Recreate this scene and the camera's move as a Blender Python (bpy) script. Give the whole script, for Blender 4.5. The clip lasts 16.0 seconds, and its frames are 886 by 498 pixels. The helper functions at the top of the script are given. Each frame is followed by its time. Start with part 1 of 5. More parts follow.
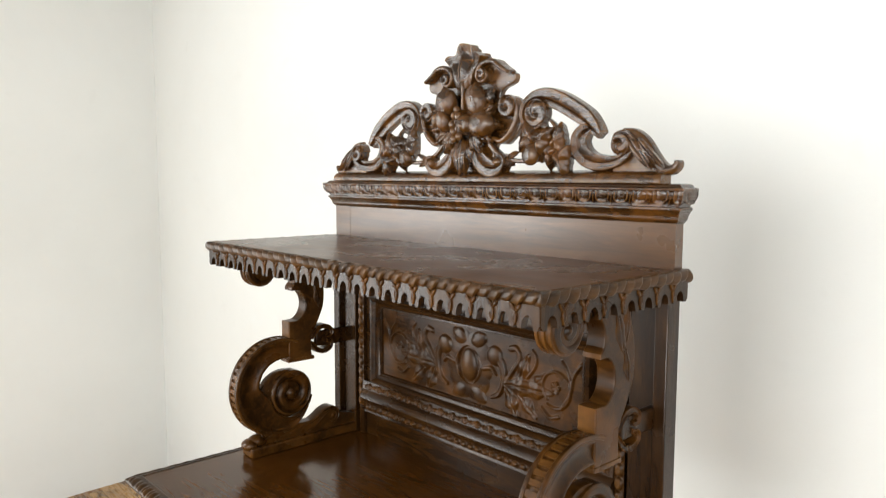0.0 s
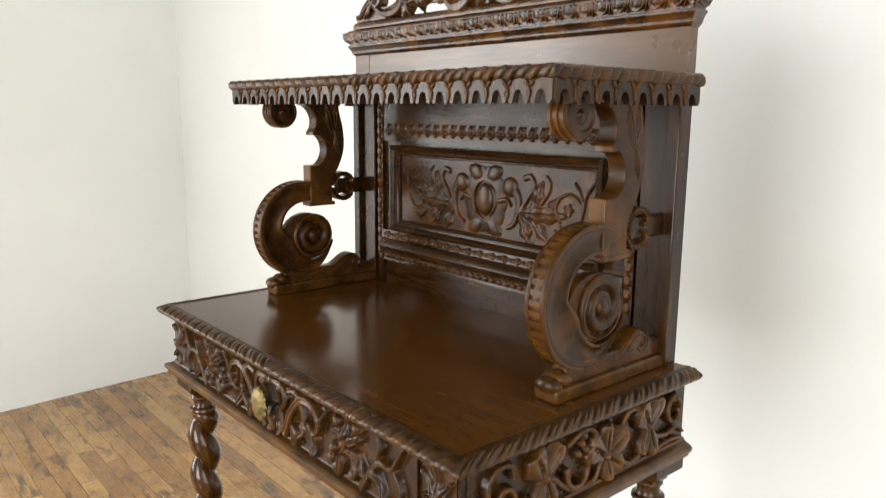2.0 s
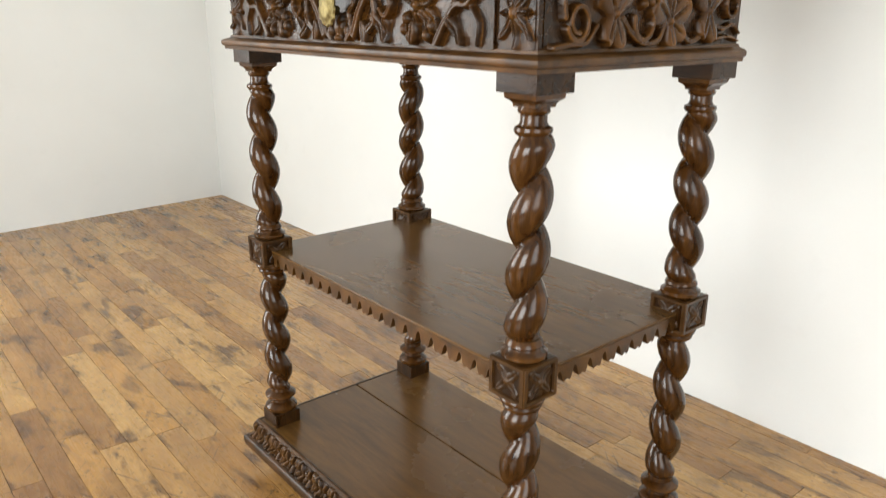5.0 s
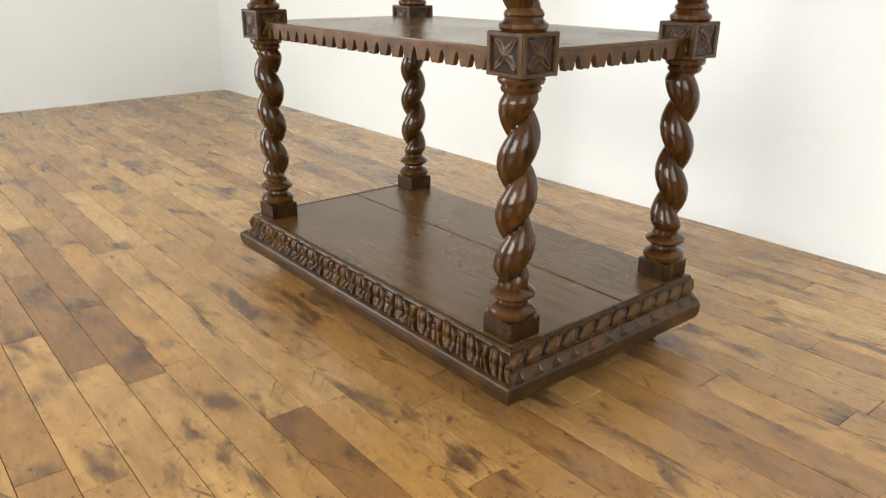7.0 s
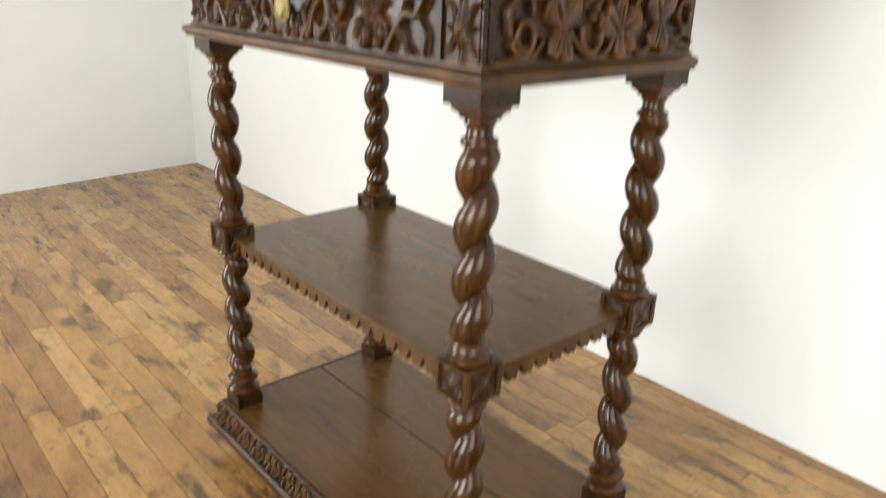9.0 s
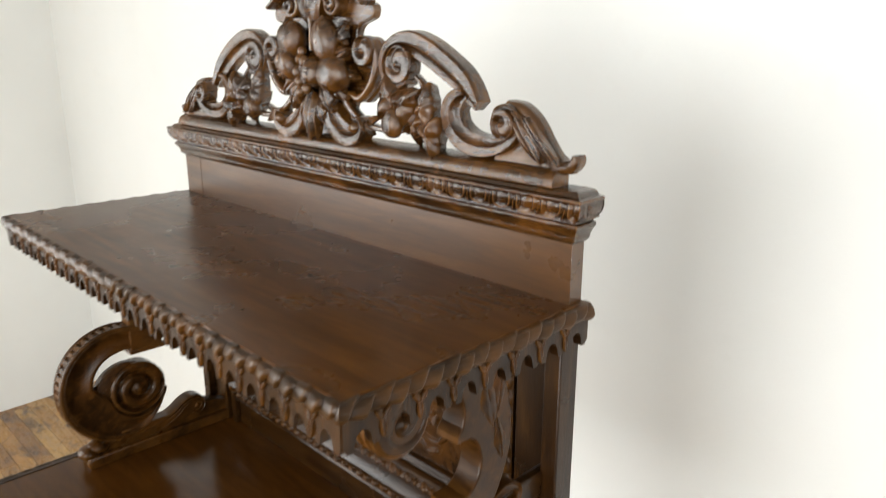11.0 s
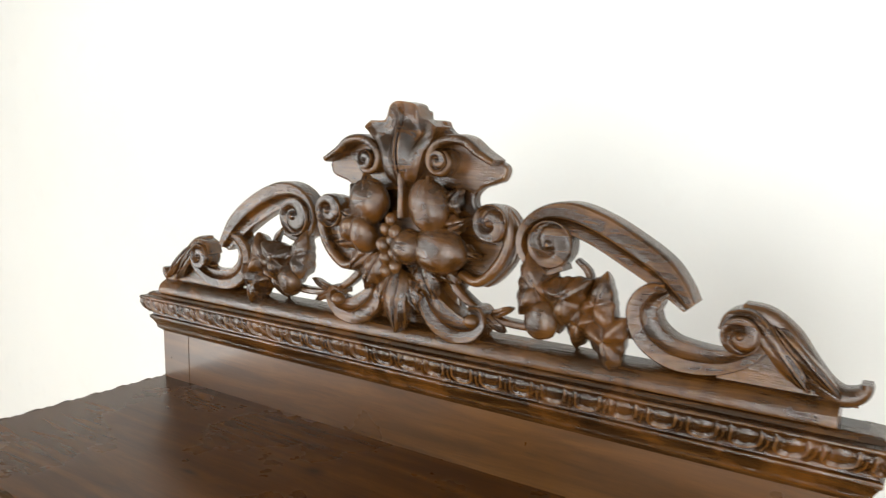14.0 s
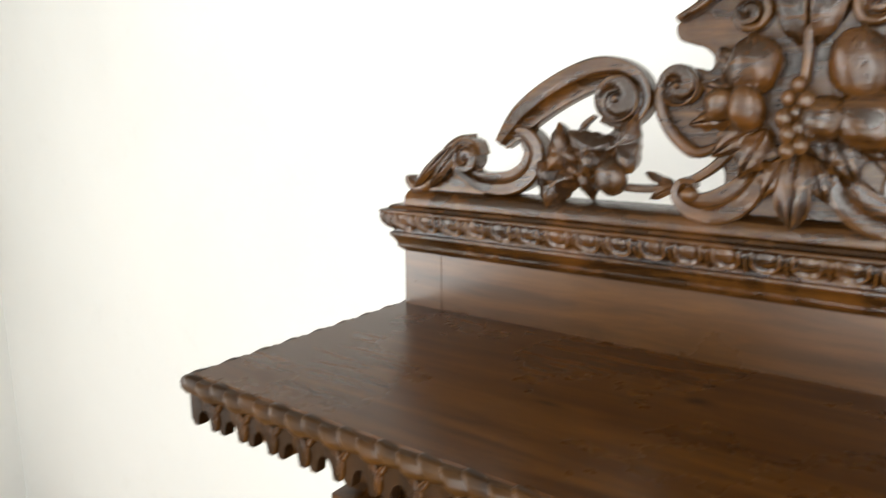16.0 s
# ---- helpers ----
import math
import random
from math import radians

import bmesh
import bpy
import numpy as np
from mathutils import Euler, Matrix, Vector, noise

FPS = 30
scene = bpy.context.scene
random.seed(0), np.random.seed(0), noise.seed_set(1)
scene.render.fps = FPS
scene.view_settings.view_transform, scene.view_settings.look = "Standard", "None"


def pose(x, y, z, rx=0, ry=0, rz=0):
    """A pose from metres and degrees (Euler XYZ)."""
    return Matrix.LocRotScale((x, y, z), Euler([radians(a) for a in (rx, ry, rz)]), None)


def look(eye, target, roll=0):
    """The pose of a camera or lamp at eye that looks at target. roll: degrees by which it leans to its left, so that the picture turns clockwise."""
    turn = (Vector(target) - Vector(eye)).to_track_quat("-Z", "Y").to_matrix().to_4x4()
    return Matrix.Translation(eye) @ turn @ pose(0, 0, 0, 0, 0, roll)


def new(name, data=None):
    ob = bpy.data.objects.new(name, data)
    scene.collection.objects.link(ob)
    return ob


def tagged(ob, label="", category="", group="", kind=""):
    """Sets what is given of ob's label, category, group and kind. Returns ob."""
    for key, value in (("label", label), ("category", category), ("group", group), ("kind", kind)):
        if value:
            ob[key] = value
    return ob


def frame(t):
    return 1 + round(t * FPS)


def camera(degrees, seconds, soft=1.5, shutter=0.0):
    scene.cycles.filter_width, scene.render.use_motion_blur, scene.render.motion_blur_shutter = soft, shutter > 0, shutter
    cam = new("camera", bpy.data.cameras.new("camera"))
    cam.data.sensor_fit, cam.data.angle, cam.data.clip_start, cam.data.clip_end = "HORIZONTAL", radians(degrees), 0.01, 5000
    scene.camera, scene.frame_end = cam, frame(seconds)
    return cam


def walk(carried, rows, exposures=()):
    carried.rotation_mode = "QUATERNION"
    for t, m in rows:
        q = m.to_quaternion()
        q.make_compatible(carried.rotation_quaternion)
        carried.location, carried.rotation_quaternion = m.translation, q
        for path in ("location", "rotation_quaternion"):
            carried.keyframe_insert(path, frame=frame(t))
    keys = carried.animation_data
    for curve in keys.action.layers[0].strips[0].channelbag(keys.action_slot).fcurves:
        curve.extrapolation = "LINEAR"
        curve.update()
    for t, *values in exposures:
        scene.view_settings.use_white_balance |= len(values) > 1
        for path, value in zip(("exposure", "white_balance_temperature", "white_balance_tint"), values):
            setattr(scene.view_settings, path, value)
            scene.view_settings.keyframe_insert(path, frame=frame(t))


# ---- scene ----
cam = camera(62.0, 16.0, soft=1.1, shutter=0.4)
PATH = [
    (0, (0.863, -0.417, 1.55), (-0.611, 0.921, 1.355), 0.2),
    (0.5, (0.866, -0.428, 1.519), (-0.609, 0.901, 1.279), 0.2),
    (1, (0.881, -0.433, 1.482), (-0.599, 0.886, 1.216), 0.1),
    (1.5, (0.899, -0.433, 1.435), (-0.591, 0.862, 1.117), 0.2),
    (2, (0.908, -0.451, 1.382), (-0.581, 0.833, 1.018), 0.5),
    (2.5, (0.917, -0.468, 1.317), (-0.573, 0.808, 0.931), 0.6),
    (3, (0.935, -0.488, 1.264), (-0.559, 0.779, 0.861), 0.6),
    (3.5, (0.948, -0.509, 1.183), (-0.545, 0.745, 0.741), 0.6),
    (4, (0.97, -0.533, 1.1), (-0.523, 0.71, 0.625), 0.6),
    (4.5, (0.976, -0.555, 1.0), (-0.518, 0.676, 0.495), 0.8),
    (4.7, (0.964, -0.581, 0.998), (-0.496, 0.658, 0.421), 0.7),
    (6.8, (1.04, -0.632, 0.607), (-0.427, 0.552, -0.062), 0.0),
    (7, (1.039, -0.632, 0.607), (-0.41, 0.556, -0.093), 0.3),
    (7.5, (1.043, -0.64, 0.577), (-0.374, 0.552, -0.18), 0.4),
    (8, (1.041, -0.639, 0.575), (-0.365, 0.562, -0.187), -0.3),
    (8.5, (1.013, -0.596, 0.731), (-0.378, 0.609, -0.054), -0.7),
    (9, (0.997, -0.563, 1.031), (-0.407, 0.677, 0.33), 1.8),
    (9.5, (0.935, -0.491, 1.343), (-0.385, 0.798, 0.571), 1.7),
    (10, (0.895, -0.376, 1.522), (-0.468, 0.933, 0.865), 0.2),
    (10.2, (0.87, -0.296, 1.601), (-0.543, 0.964, 0.957), -0.9),
    (12.3, (0.605, -0.046, 1.697), (-0.618, 1.494, 1.331), 0.7),
    (12.5, (0.595, -0.041, 1.703), (-0.618, 1.505, 1.332), 0.5),
    (13, (0.532, -0.057, 1.71), (-0.636, 1.529, 1.36), 0.7),
    (13.5, (0.468, -0.086, 1.715), (-0.671, 1.528, 1.404), 0.8),
    (14, (0.408, -0.115, 1.72), (-0.718, 1.515, 1.447), 0.8),
    (14.5, (0.338, -0.126, 1.712), (-0.766, 1.524, 1.469), 0.4),
    (15, (0.26, -0.136, 1.694), (-0.848, 1.5, 1.382), 0.0),
    (15.5, (0.183, -0.142, 1.681), (-0.938, 1.481, 1.351), -0.1),
    (16, (0.11, -0.176, 1.644), (-1.052, 1.406, 1.258), -0.3),
]
walk(cam, [(t, look(eye, target, roll)) for t, eye, target, roll in PATH],
     [(0, 0.0), (4, 0.0), (7, 0.0), (9, 0.0), (12.5, 0.0), (16, 0.0)])

# ---- world, sun and window light ----
X0, X1, Y0, Y1, CEIL = -2.93, 2.7, -3.6, 1.052, 2.7   # inside of the room
WINDOWS = [(-0.2, 1.8)]          # opening in the front wall
SIDE_WINDOW = (-3.3, -1.40)      # opening in the left wall
RIGHT_WINDOW = (-1.9, -0.2)     # opening in the right wall
SKEW = 0.075                     # the left wall stands out of square
SILL, LINTEL = 0.45, 2.55

world = bpy.data.worlds.new("sky")
scene.world = world
world.use_nodes = True
wn = world.node_tree.nodes
sky = wn.new("ShaderNodeTexSky")
sky.sky_type, sky.sun_disc = "NISHITA", False
sky.sun_elevation, sky.sun_rotation = radians(40), radians(160)
wn["Background"].inputs["Strength"].default_value = 0.12
world.node_tree.links.new(sky.outputs[0], wn["Background"].inputs["Color"])


def lamp(name, m, sx, sy, power, colour):
    data = bpy.data.lights.new(name, "AREA")
    data.shape, data.size, data.size_y, data.energy, data.color = "RECTANGLE", sx, sy, power, colour
    ob = new(name, data)
    ob.matrix_world = m
    return ob


zm = (SILL + LINTEL) / 2
for wx0, wx1 in WINDOWS:
    xm = (wx0 + wx1) / 2
    lamp("window_daylight", look((xm, Y0 - 0.03, zm), (xm, 0, zm)), wx1 - wx0 - 0.1, LINTEL - SILL - 0.1, 160.0, (0.962, 0.98, 0.968))
ym = sum(SIDE_WINDOW) / 2
xm = X0 + (Y1 - ym) * SKEW
lamp("window_daylight", look((xm - 0.03, ym, zm), (xm + 1, ym + SKEW, zm)), SIDE_WINDOW[1] - SIDE_WINDOW[0] - 0.1, LINTEL - SILL - 0.1, 122.0, (0.962, 0.98, 0.968))
ym = sum(RIGHT_WINDOW) / 2
lamp("window_daylight", look((X1 + 0.03, ym, zm), (0, ym, zm)), RIGHT_WINDOW[1] - RIGHT_WINDOW[0] - 0.1, LINTEL - SILL - 0.1, 50.0, (0.962, 0.98, 0.968))
sun = new("sun", bpy.data.lights.new("sun", "SUN"))
sun.data.energy, sun.data.angle, sun.data.color = 1.0, radians(10), (1, 0.97, 0.92)
sun.matrix_world = look((3, 8, 8), (0, 0, 0))


# ---- materials ----
def nodes(name):
    mat = bpy.data.materials.new(name)
    mat.use_nodes = True
    t = mat.node_tree
    return mat, t, t.nodes, t.links, t.nodes["Principled BSDF"]


def noise_node(n, l, vec, scale, detail=4.0, rough=0.55, distortion=0.0):
    x = n.new("ShaderNodeTexNoise")
    x.inputs["Scale"].default_value, x.inputs["Detail"].default_value = scale, detail
    x.inputs["Roughness"].default_value, x.inputs["Distortion"].default_value = rough, distortion
    l.new(vec, x.inputs["Vector"])
    return x.outputs["Fac"]


def ramp(n, l, fac, stops):
    r = n.new("ShaderNodeValToRGB")
    e = r.color_ramp.elements
    while len(e) < len(stops):
        e.new(0.5)
    for el, (p, c) in zip(e, stops):
        el.position, el.color = p, (*c, 1) if len(c) == 3 else c
    l.new(fac, r.inputs[0])
    return r.outputs[0]


def grey(v):
    return (v, v, v)


def mix(n, l, fac, a, b, mode="MIX"):
    m = n.new("ShaderNodeMix")
    m.data_type, m.blend_type = "RGBA", mode
    for k, v in ((0, fac), (6, a), (7, b)):
        if hasattr(v, "is_linked"):
            l.new(v, m.inputs[k])
        elif k == 0:
            m.inputs[0].default_value = v
        else:
            m.inputs[k].default_value = (*v, 1)
    return m.outputs[2]


def math_node(n, l, op, a, b=0.0):
    m = n.new("ShaderNodeMath")
    m.operation = op
    for k, v in ((0, a), (1, b)):
        if hasattr(v, "is_linked"):
            l.new(v, m.inputs[k])
        else:
            m.inputs[k].default_value = v
    return m.outputs[0]


def walnut(name, stretch, dark, mid, light, rough=(0.13, 0.28), wear=0.5, bump=0.12, coat=0.0, worn=1.2, gloss=0.44, spots=(), tool=0.0):
    """Dark stained, waxed wood. stretch: how the grain runs (small along the grain)."""
    mat, t, n, l, b = nodes(name)
    dark, mid, light = ((c[0], c[1] * 1.08, c[2]) for c in (dark, mid, light))
    co = n.new("ShaderNodeTexCoord").outputs["Object"]
    mp = n.new("ShaderNodeMapping")
    mp.inputs["Scale"].default_value = stretch
    l.new(co, mp.inputs["Vector"])
    v = mp.outputs[0]
    grain, pores = noise_node(n, l, v, 9.0, 7.0, 0.62, 0.9), noise_node(n, l, v, 60.0, 4.0, 0.7)
    blotch = noise_node(n, l, co, 4.5, 3.0, 0.5)
    col = ramp(n, l, grain, [(0.3, dark), (0.5, mid), (0.72, light)])
    col = mix(n, l, ramp(n, l, pores, [(0.34, grey(0.22)), (0.46, grey(0))]), col, tuple(c * 0.35 for c in dark))
    col = mix(n, l, math_node(n, l, "MULTIPLY", ramp(n, l, blotch, [(0.40, grey(0)), (0.75, grey(1))]), 0.22), col, mid)
    for x, y, rx, ry in spots:
        off = n.new("ShaderNodeVectorMath")
        off.operation = "SUBTRACT"
        l.new(co, off.inputs[0])
        off.inputs[1].default_value = (x, y, 0)
        fit = n.new("ShaderNodeVectorMath")
        fit.operation = "MULTIPLY"
        l.new(off.outputs[0], fit.inputs[0])
        fit.inputs[1].default_value = (1 / rx, 1 / ry, 0)
        far = n.new("ShaderNodeVectorMath")
        far.operation = "LENGTH"
        l.new(fit.outputs[0], far.inputs[0])
        ragged = math_node(n, l, "ADD", far.outputs["Value"], math_node(n, l, "MULTIPLY", grain, 0.9))
        col = mix(n, l, ramp(n, l, math_node(n, l, "MULTIPLY", ragged, 0.4), [(0.30, grey(0.85)), (0.62, grey(0))]), col, tuple(c * 0.22 for c in dark))
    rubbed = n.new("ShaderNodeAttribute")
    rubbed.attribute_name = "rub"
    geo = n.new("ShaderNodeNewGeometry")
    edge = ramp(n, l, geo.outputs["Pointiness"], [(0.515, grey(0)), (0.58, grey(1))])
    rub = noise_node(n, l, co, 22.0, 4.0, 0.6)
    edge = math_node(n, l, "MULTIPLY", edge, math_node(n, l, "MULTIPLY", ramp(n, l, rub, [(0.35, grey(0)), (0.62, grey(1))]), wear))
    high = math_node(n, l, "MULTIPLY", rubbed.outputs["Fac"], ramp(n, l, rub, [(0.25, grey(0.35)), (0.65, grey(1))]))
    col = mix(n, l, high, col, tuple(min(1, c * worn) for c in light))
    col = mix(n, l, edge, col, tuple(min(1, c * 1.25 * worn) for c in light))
    l.new(col, b.inputs["Base Color"])
    smear = noise_node(n, l, co, 7.0, 5.0, 0.6)
    r = ramp(n, l, smear, [(0.3, grey(rough[0])), (0.7, grey(rough[1]))])
    l.new(r, b.inputs["Roughness"])
    b.inputs["Specular IOR Level"].default_value = gloss
    b.inputs["Coat Weight"].default_value, b.inputs["Coat Roughness"].default_value = coat, 0.14
    bm_ = n.new("ShaderNodeBump")
    bm_.inputs["Strength"].default_value, bm_.inputs["Distance"].default_value = bump, 0.002
    height = pores
    if tool:
        marks = noise_node(n, l, co, 85.0, 2.0, 0.5)
        chisel = noise_node(n, l, v, 34.0, 3.0, 0.6)
        height = math_node(n, l, "ADD", math_node(n, l, "ADD", pores, math_node(n, l, "MULTIPLY", chisel, tool)), math_node(n, l, "MULTIPLY", marks, tool))
        patch = noise_node(n, l, co, 19.0, 3.0, 0.55, 0.5)
        col = mix(n, l, ramp(n, l, patch, [(0.50, grey(0)), (0.66, grey(0.55))]), col, (light[0] * 1.25, light[1] * 1.1, light[2] * 0.8))
        grime = noise_node(n, l, co, 30.0, 5.0, 0.65)
        l.new(mix(n, l, ramp(n, l, grime, [(0.46, grey(0.0)), (0.68, grey(0.35))]), col, tuple(c * 0.4 for c in dark)), b.inputs["Base Color"])
    l.new(height, bm_.inputs["Height"])
    l.new(bm_.outputs[0], b.inputs["Normal"])
    return mat


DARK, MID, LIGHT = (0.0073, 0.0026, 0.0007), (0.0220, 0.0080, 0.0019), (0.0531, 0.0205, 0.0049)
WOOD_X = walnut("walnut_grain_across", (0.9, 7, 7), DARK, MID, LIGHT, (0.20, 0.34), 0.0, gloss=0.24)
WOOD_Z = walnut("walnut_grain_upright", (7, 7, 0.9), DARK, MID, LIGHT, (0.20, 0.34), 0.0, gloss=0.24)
TURNED = walnut("walnut_turned", (7, 7, 0.9), (0.0120, 0.0040, 0.0009), (0.0380, 0.0130, 0.0028), (0.0820, 0.0300, 0.0064), (0.12, 0.24), 0.5, 0.05, gloss=0.36)
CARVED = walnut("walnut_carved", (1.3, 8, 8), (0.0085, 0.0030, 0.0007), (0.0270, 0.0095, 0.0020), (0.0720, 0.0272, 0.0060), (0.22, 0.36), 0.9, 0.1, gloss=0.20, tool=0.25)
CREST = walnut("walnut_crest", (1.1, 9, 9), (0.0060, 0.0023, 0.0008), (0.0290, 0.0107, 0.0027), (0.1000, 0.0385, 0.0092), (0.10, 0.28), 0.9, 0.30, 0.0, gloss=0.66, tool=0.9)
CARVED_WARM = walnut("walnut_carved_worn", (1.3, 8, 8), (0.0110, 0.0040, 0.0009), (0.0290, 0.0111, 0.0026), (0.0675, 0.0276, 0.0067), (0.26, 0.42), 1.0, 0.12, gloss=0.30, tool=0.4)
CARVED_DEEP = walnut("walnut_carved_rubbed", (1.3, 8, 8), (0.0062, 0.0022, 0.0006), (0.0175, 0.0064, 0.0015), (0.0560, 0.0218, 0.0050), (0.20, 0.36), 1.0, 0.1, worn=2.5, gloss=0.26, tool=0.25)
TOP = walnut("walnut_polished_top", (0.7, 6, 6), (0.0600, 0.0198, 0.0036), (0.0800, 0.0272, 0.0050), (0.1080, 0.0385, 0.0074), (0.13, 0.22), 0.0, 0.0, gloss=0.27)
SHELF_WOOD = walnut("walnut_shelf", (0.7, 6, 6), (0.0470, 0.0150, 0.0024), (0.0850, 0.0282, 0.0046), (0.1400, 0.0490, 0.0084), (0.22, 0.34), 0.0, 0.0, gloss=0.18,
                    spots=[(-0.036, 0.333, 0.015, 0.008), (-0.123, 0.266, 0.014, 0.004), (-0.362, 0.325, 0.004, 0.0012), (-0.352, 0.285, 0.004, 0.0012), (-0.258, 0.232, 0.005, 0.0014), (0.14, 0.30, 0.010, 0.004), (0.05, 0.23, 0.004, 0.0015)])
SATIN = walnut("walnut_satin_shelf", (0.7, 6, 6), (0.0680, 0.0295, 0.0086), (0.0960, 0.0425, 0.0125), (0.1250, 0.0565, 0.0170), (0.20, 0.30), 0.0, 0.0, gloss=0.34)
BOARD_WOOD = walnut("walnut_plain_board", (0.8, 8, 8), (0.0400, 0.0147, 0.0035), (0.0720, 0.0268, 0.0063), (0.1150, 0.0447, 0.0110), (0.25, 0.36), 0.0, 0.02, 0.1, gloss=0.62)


def plaster(name="white_plaster", shade=1.0):
    mat, t, n, l, b = nodes(name)
    co = n.new("ShaderNodeTexCoord").outputs["Object"]
    big, fine = noise_node(n, l, co, 1.3, 4.0), noise_node(n, l, co, 90.0, 5.0, 0.6)
    mid = noise_node(n, l, co, 9.0, 6.0, 0.6)
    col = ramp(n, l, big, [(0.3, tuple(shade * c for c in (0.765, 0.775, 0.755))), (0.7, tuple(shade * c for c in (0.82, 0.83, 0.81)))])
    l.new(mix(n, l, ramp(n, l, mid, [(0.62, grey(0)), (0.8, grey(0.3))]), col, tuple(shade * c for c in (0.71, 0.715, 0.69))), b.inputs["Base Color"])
    b.inputs["Roughness"].default_value = 0.85
    k = n.new("ShaderNodeBump")
    k.inputs["Strength"].default_value, k.inputs["Distance"].default_value = 0.25, 0.003
    l.new(math_node(n, l, "ADD", math_node(n, l, "MULTIPLY", fine, 0.3), mid), k.inputs["Height"])
    l.new(k.outputs[0], b.inputs["Normal"])
    return mat


def boards(name, island):
    """Worn strip flooring; each board takes its own tone."""
    mat, t, n, l, b = nodes(name)
    co = n.new("ShaderNodeTexCoord").outputs["Object"]
    rnd = n.new("ShaderNodeNewGeometry").outputs["Random Per Island"] if island else n.new("ShaderNodeObjectInfo").outputs["Random"]
    shift = n.new("ShaderNodeCombineXYZ")
    for k, f in enumerate((37.0, 91.0, 53.0)):
        l.new(math_node(n, l, "MULTIPLY", rnd, f), shift.inputs[k])
    add = n.new("ShaderNodeVectorMath")
    l.new(co, add.inputs[0])
    l.new(shift.outputs[0], add.inputs[1])
    own = add.outputs[0]
    mp = n.new("ShaderNodeMapping")
    mp.inputs["Scale"].default_value = (1.6, 13, 13)
    l.new(own, mp.inputs["Vector"])
    grain = noise_node(n, l, mp.outputs[0], 7.0, 8.0, 0.65, 0.8)
    mp2 = n.new("ShaderNodeMapping")
    mp2.inputs["Scale"].default_value = (5.0, 13, 13)
    l.new(own, mp2.inputs["Vector"])
    stain = noise_node(n, l, mp2.outputs[0], 1.1, 7.0, 0.66, 0.4)
    specks = noise_node(n, l, own, 95.0, 3.0, 0.6)
    tone = ramp(n, l, rnd, [(0.0, (0.233, 0.111, 0.036)), (0.16, (0.374, 0.199, 0.064)), (0.36, (0.513, 0.301, 0.106)), (0.54, (0.350, 0.179, 0.054)), (0.70, (0.478, 0.259, 0.078)), (0.86, (0.536, 0.327, 0.122)), (1.0, (0.274, 0.135, 0.044))])
    mott = noise_node(n, l, mp2.outputs[0], 3.0, 8.0, 0.70, 0.3)
    col = mix(n, l, ramp(n, l, grain, [(0.32, grey(0.36)), (0.56, grey(0))]), tone, (0.22, 0.105, 0.034))
    col = mix(n, l, ramp(n, l, mott, [(0.36, grey(0.30)), (0.56, grey(0))]), col, (0.17, 0.074, 0.020))
    col = mix(n, l, ramp(n, l, mott, [(0.54, grey(0)), (0.74, grey(0.25))]), col, (0.55, 0.335, 0.120))
    col = mix(n, l, ramp(n, l, stain, [(0.525, grey(0)), (0.62, grey(0.85))]), col, (0.070, 0.036, 0.019))
    blot = noise_node(n, l, co, 2.2, 5.0, 0.6) if island else noise_node(n, l, own, 6.0, 5.0, 0.62)
    col = mix(n, l, ramp(n, l, blot, [(0.55, grey(0)), (0.78, grey(0.4))]), col, (0.16, 0.078, 0.028))
    chips = noise_node(n, l, own, 38.0, 4.0, 0.7)
    col = mix(n, l, ramp(n, l, chips, [(0.615, grey(0)), (0.67, grey(0.7))]), col, (0.05, 0.026, 0.014))
    col = mix(n, l, ramp(n, l, specks, [(0.64, grey(0)), (0.69, grey(0.8))]), col, (0.030, 0.016, 0.010))
    for turn, far in ((0.7, 0.0), (-0.5, 3.0), (1.5, 7.0)):
        mp3 = n.new("ShaderNodeMapping")
        mp3.inputs["Rotation"].default_value = (0, 0, turn)
        l.new(co, mp3.inputs["Vector"])
        mp4 = n.new("ShaderNodeMapping")
        mp4.inputs["Scale"].default_value, mp4.inputs["Location"].default_value = (5, 110, 1), (far, far, 0)
        l.new(mp3.outputs[0], mp4.inputs["Vector"])
        scratch = noise_node(n, l, mp4.outputs[0], 1.0, 3.0, 0.5)
        col = mix(n, l, ramp(n, l, scratch, [(0.665, grey(0)), (0.69, grey(0.7))]), col, (0.050, 0.026, 0.014))
    dirt = noise_node(n, l, co if island else own, 3.4, 6.0, 0.66, 0.4)
    col = mix(n, l, ramp(n, l, dirt, [(0.50, grey(0)), (0.70, grey(0.5))]), col, (0.150, 0.070, 0.024))
    col = mix(n, l, ramp(n, l, dirt, [(0.30, grey(0.45)), (0.44, grey(0))]), col, (0.430, 0.225, 0.062))
    l.new(col, b.inputs["Base Color"])
    l.new(ramp(n, l, grain, [(0.3, grey(0.34)), (0.7, grey(0.22))]), b.inputs["Roughness"])
    b.inputs["Specular IOR Level"].default_value = 0.62
    k = n.new("ShaderNodeBump")
    k.inputs["Strength"].default_value, k.inputs["Distance"].default_value = 0.2, 0.0015
    l.new(math_node(n, l, "ADD", grain, specks), k.inputs["Height"])
    l.new(k.outputs[0], b.inputs["Normal"])
    return mat


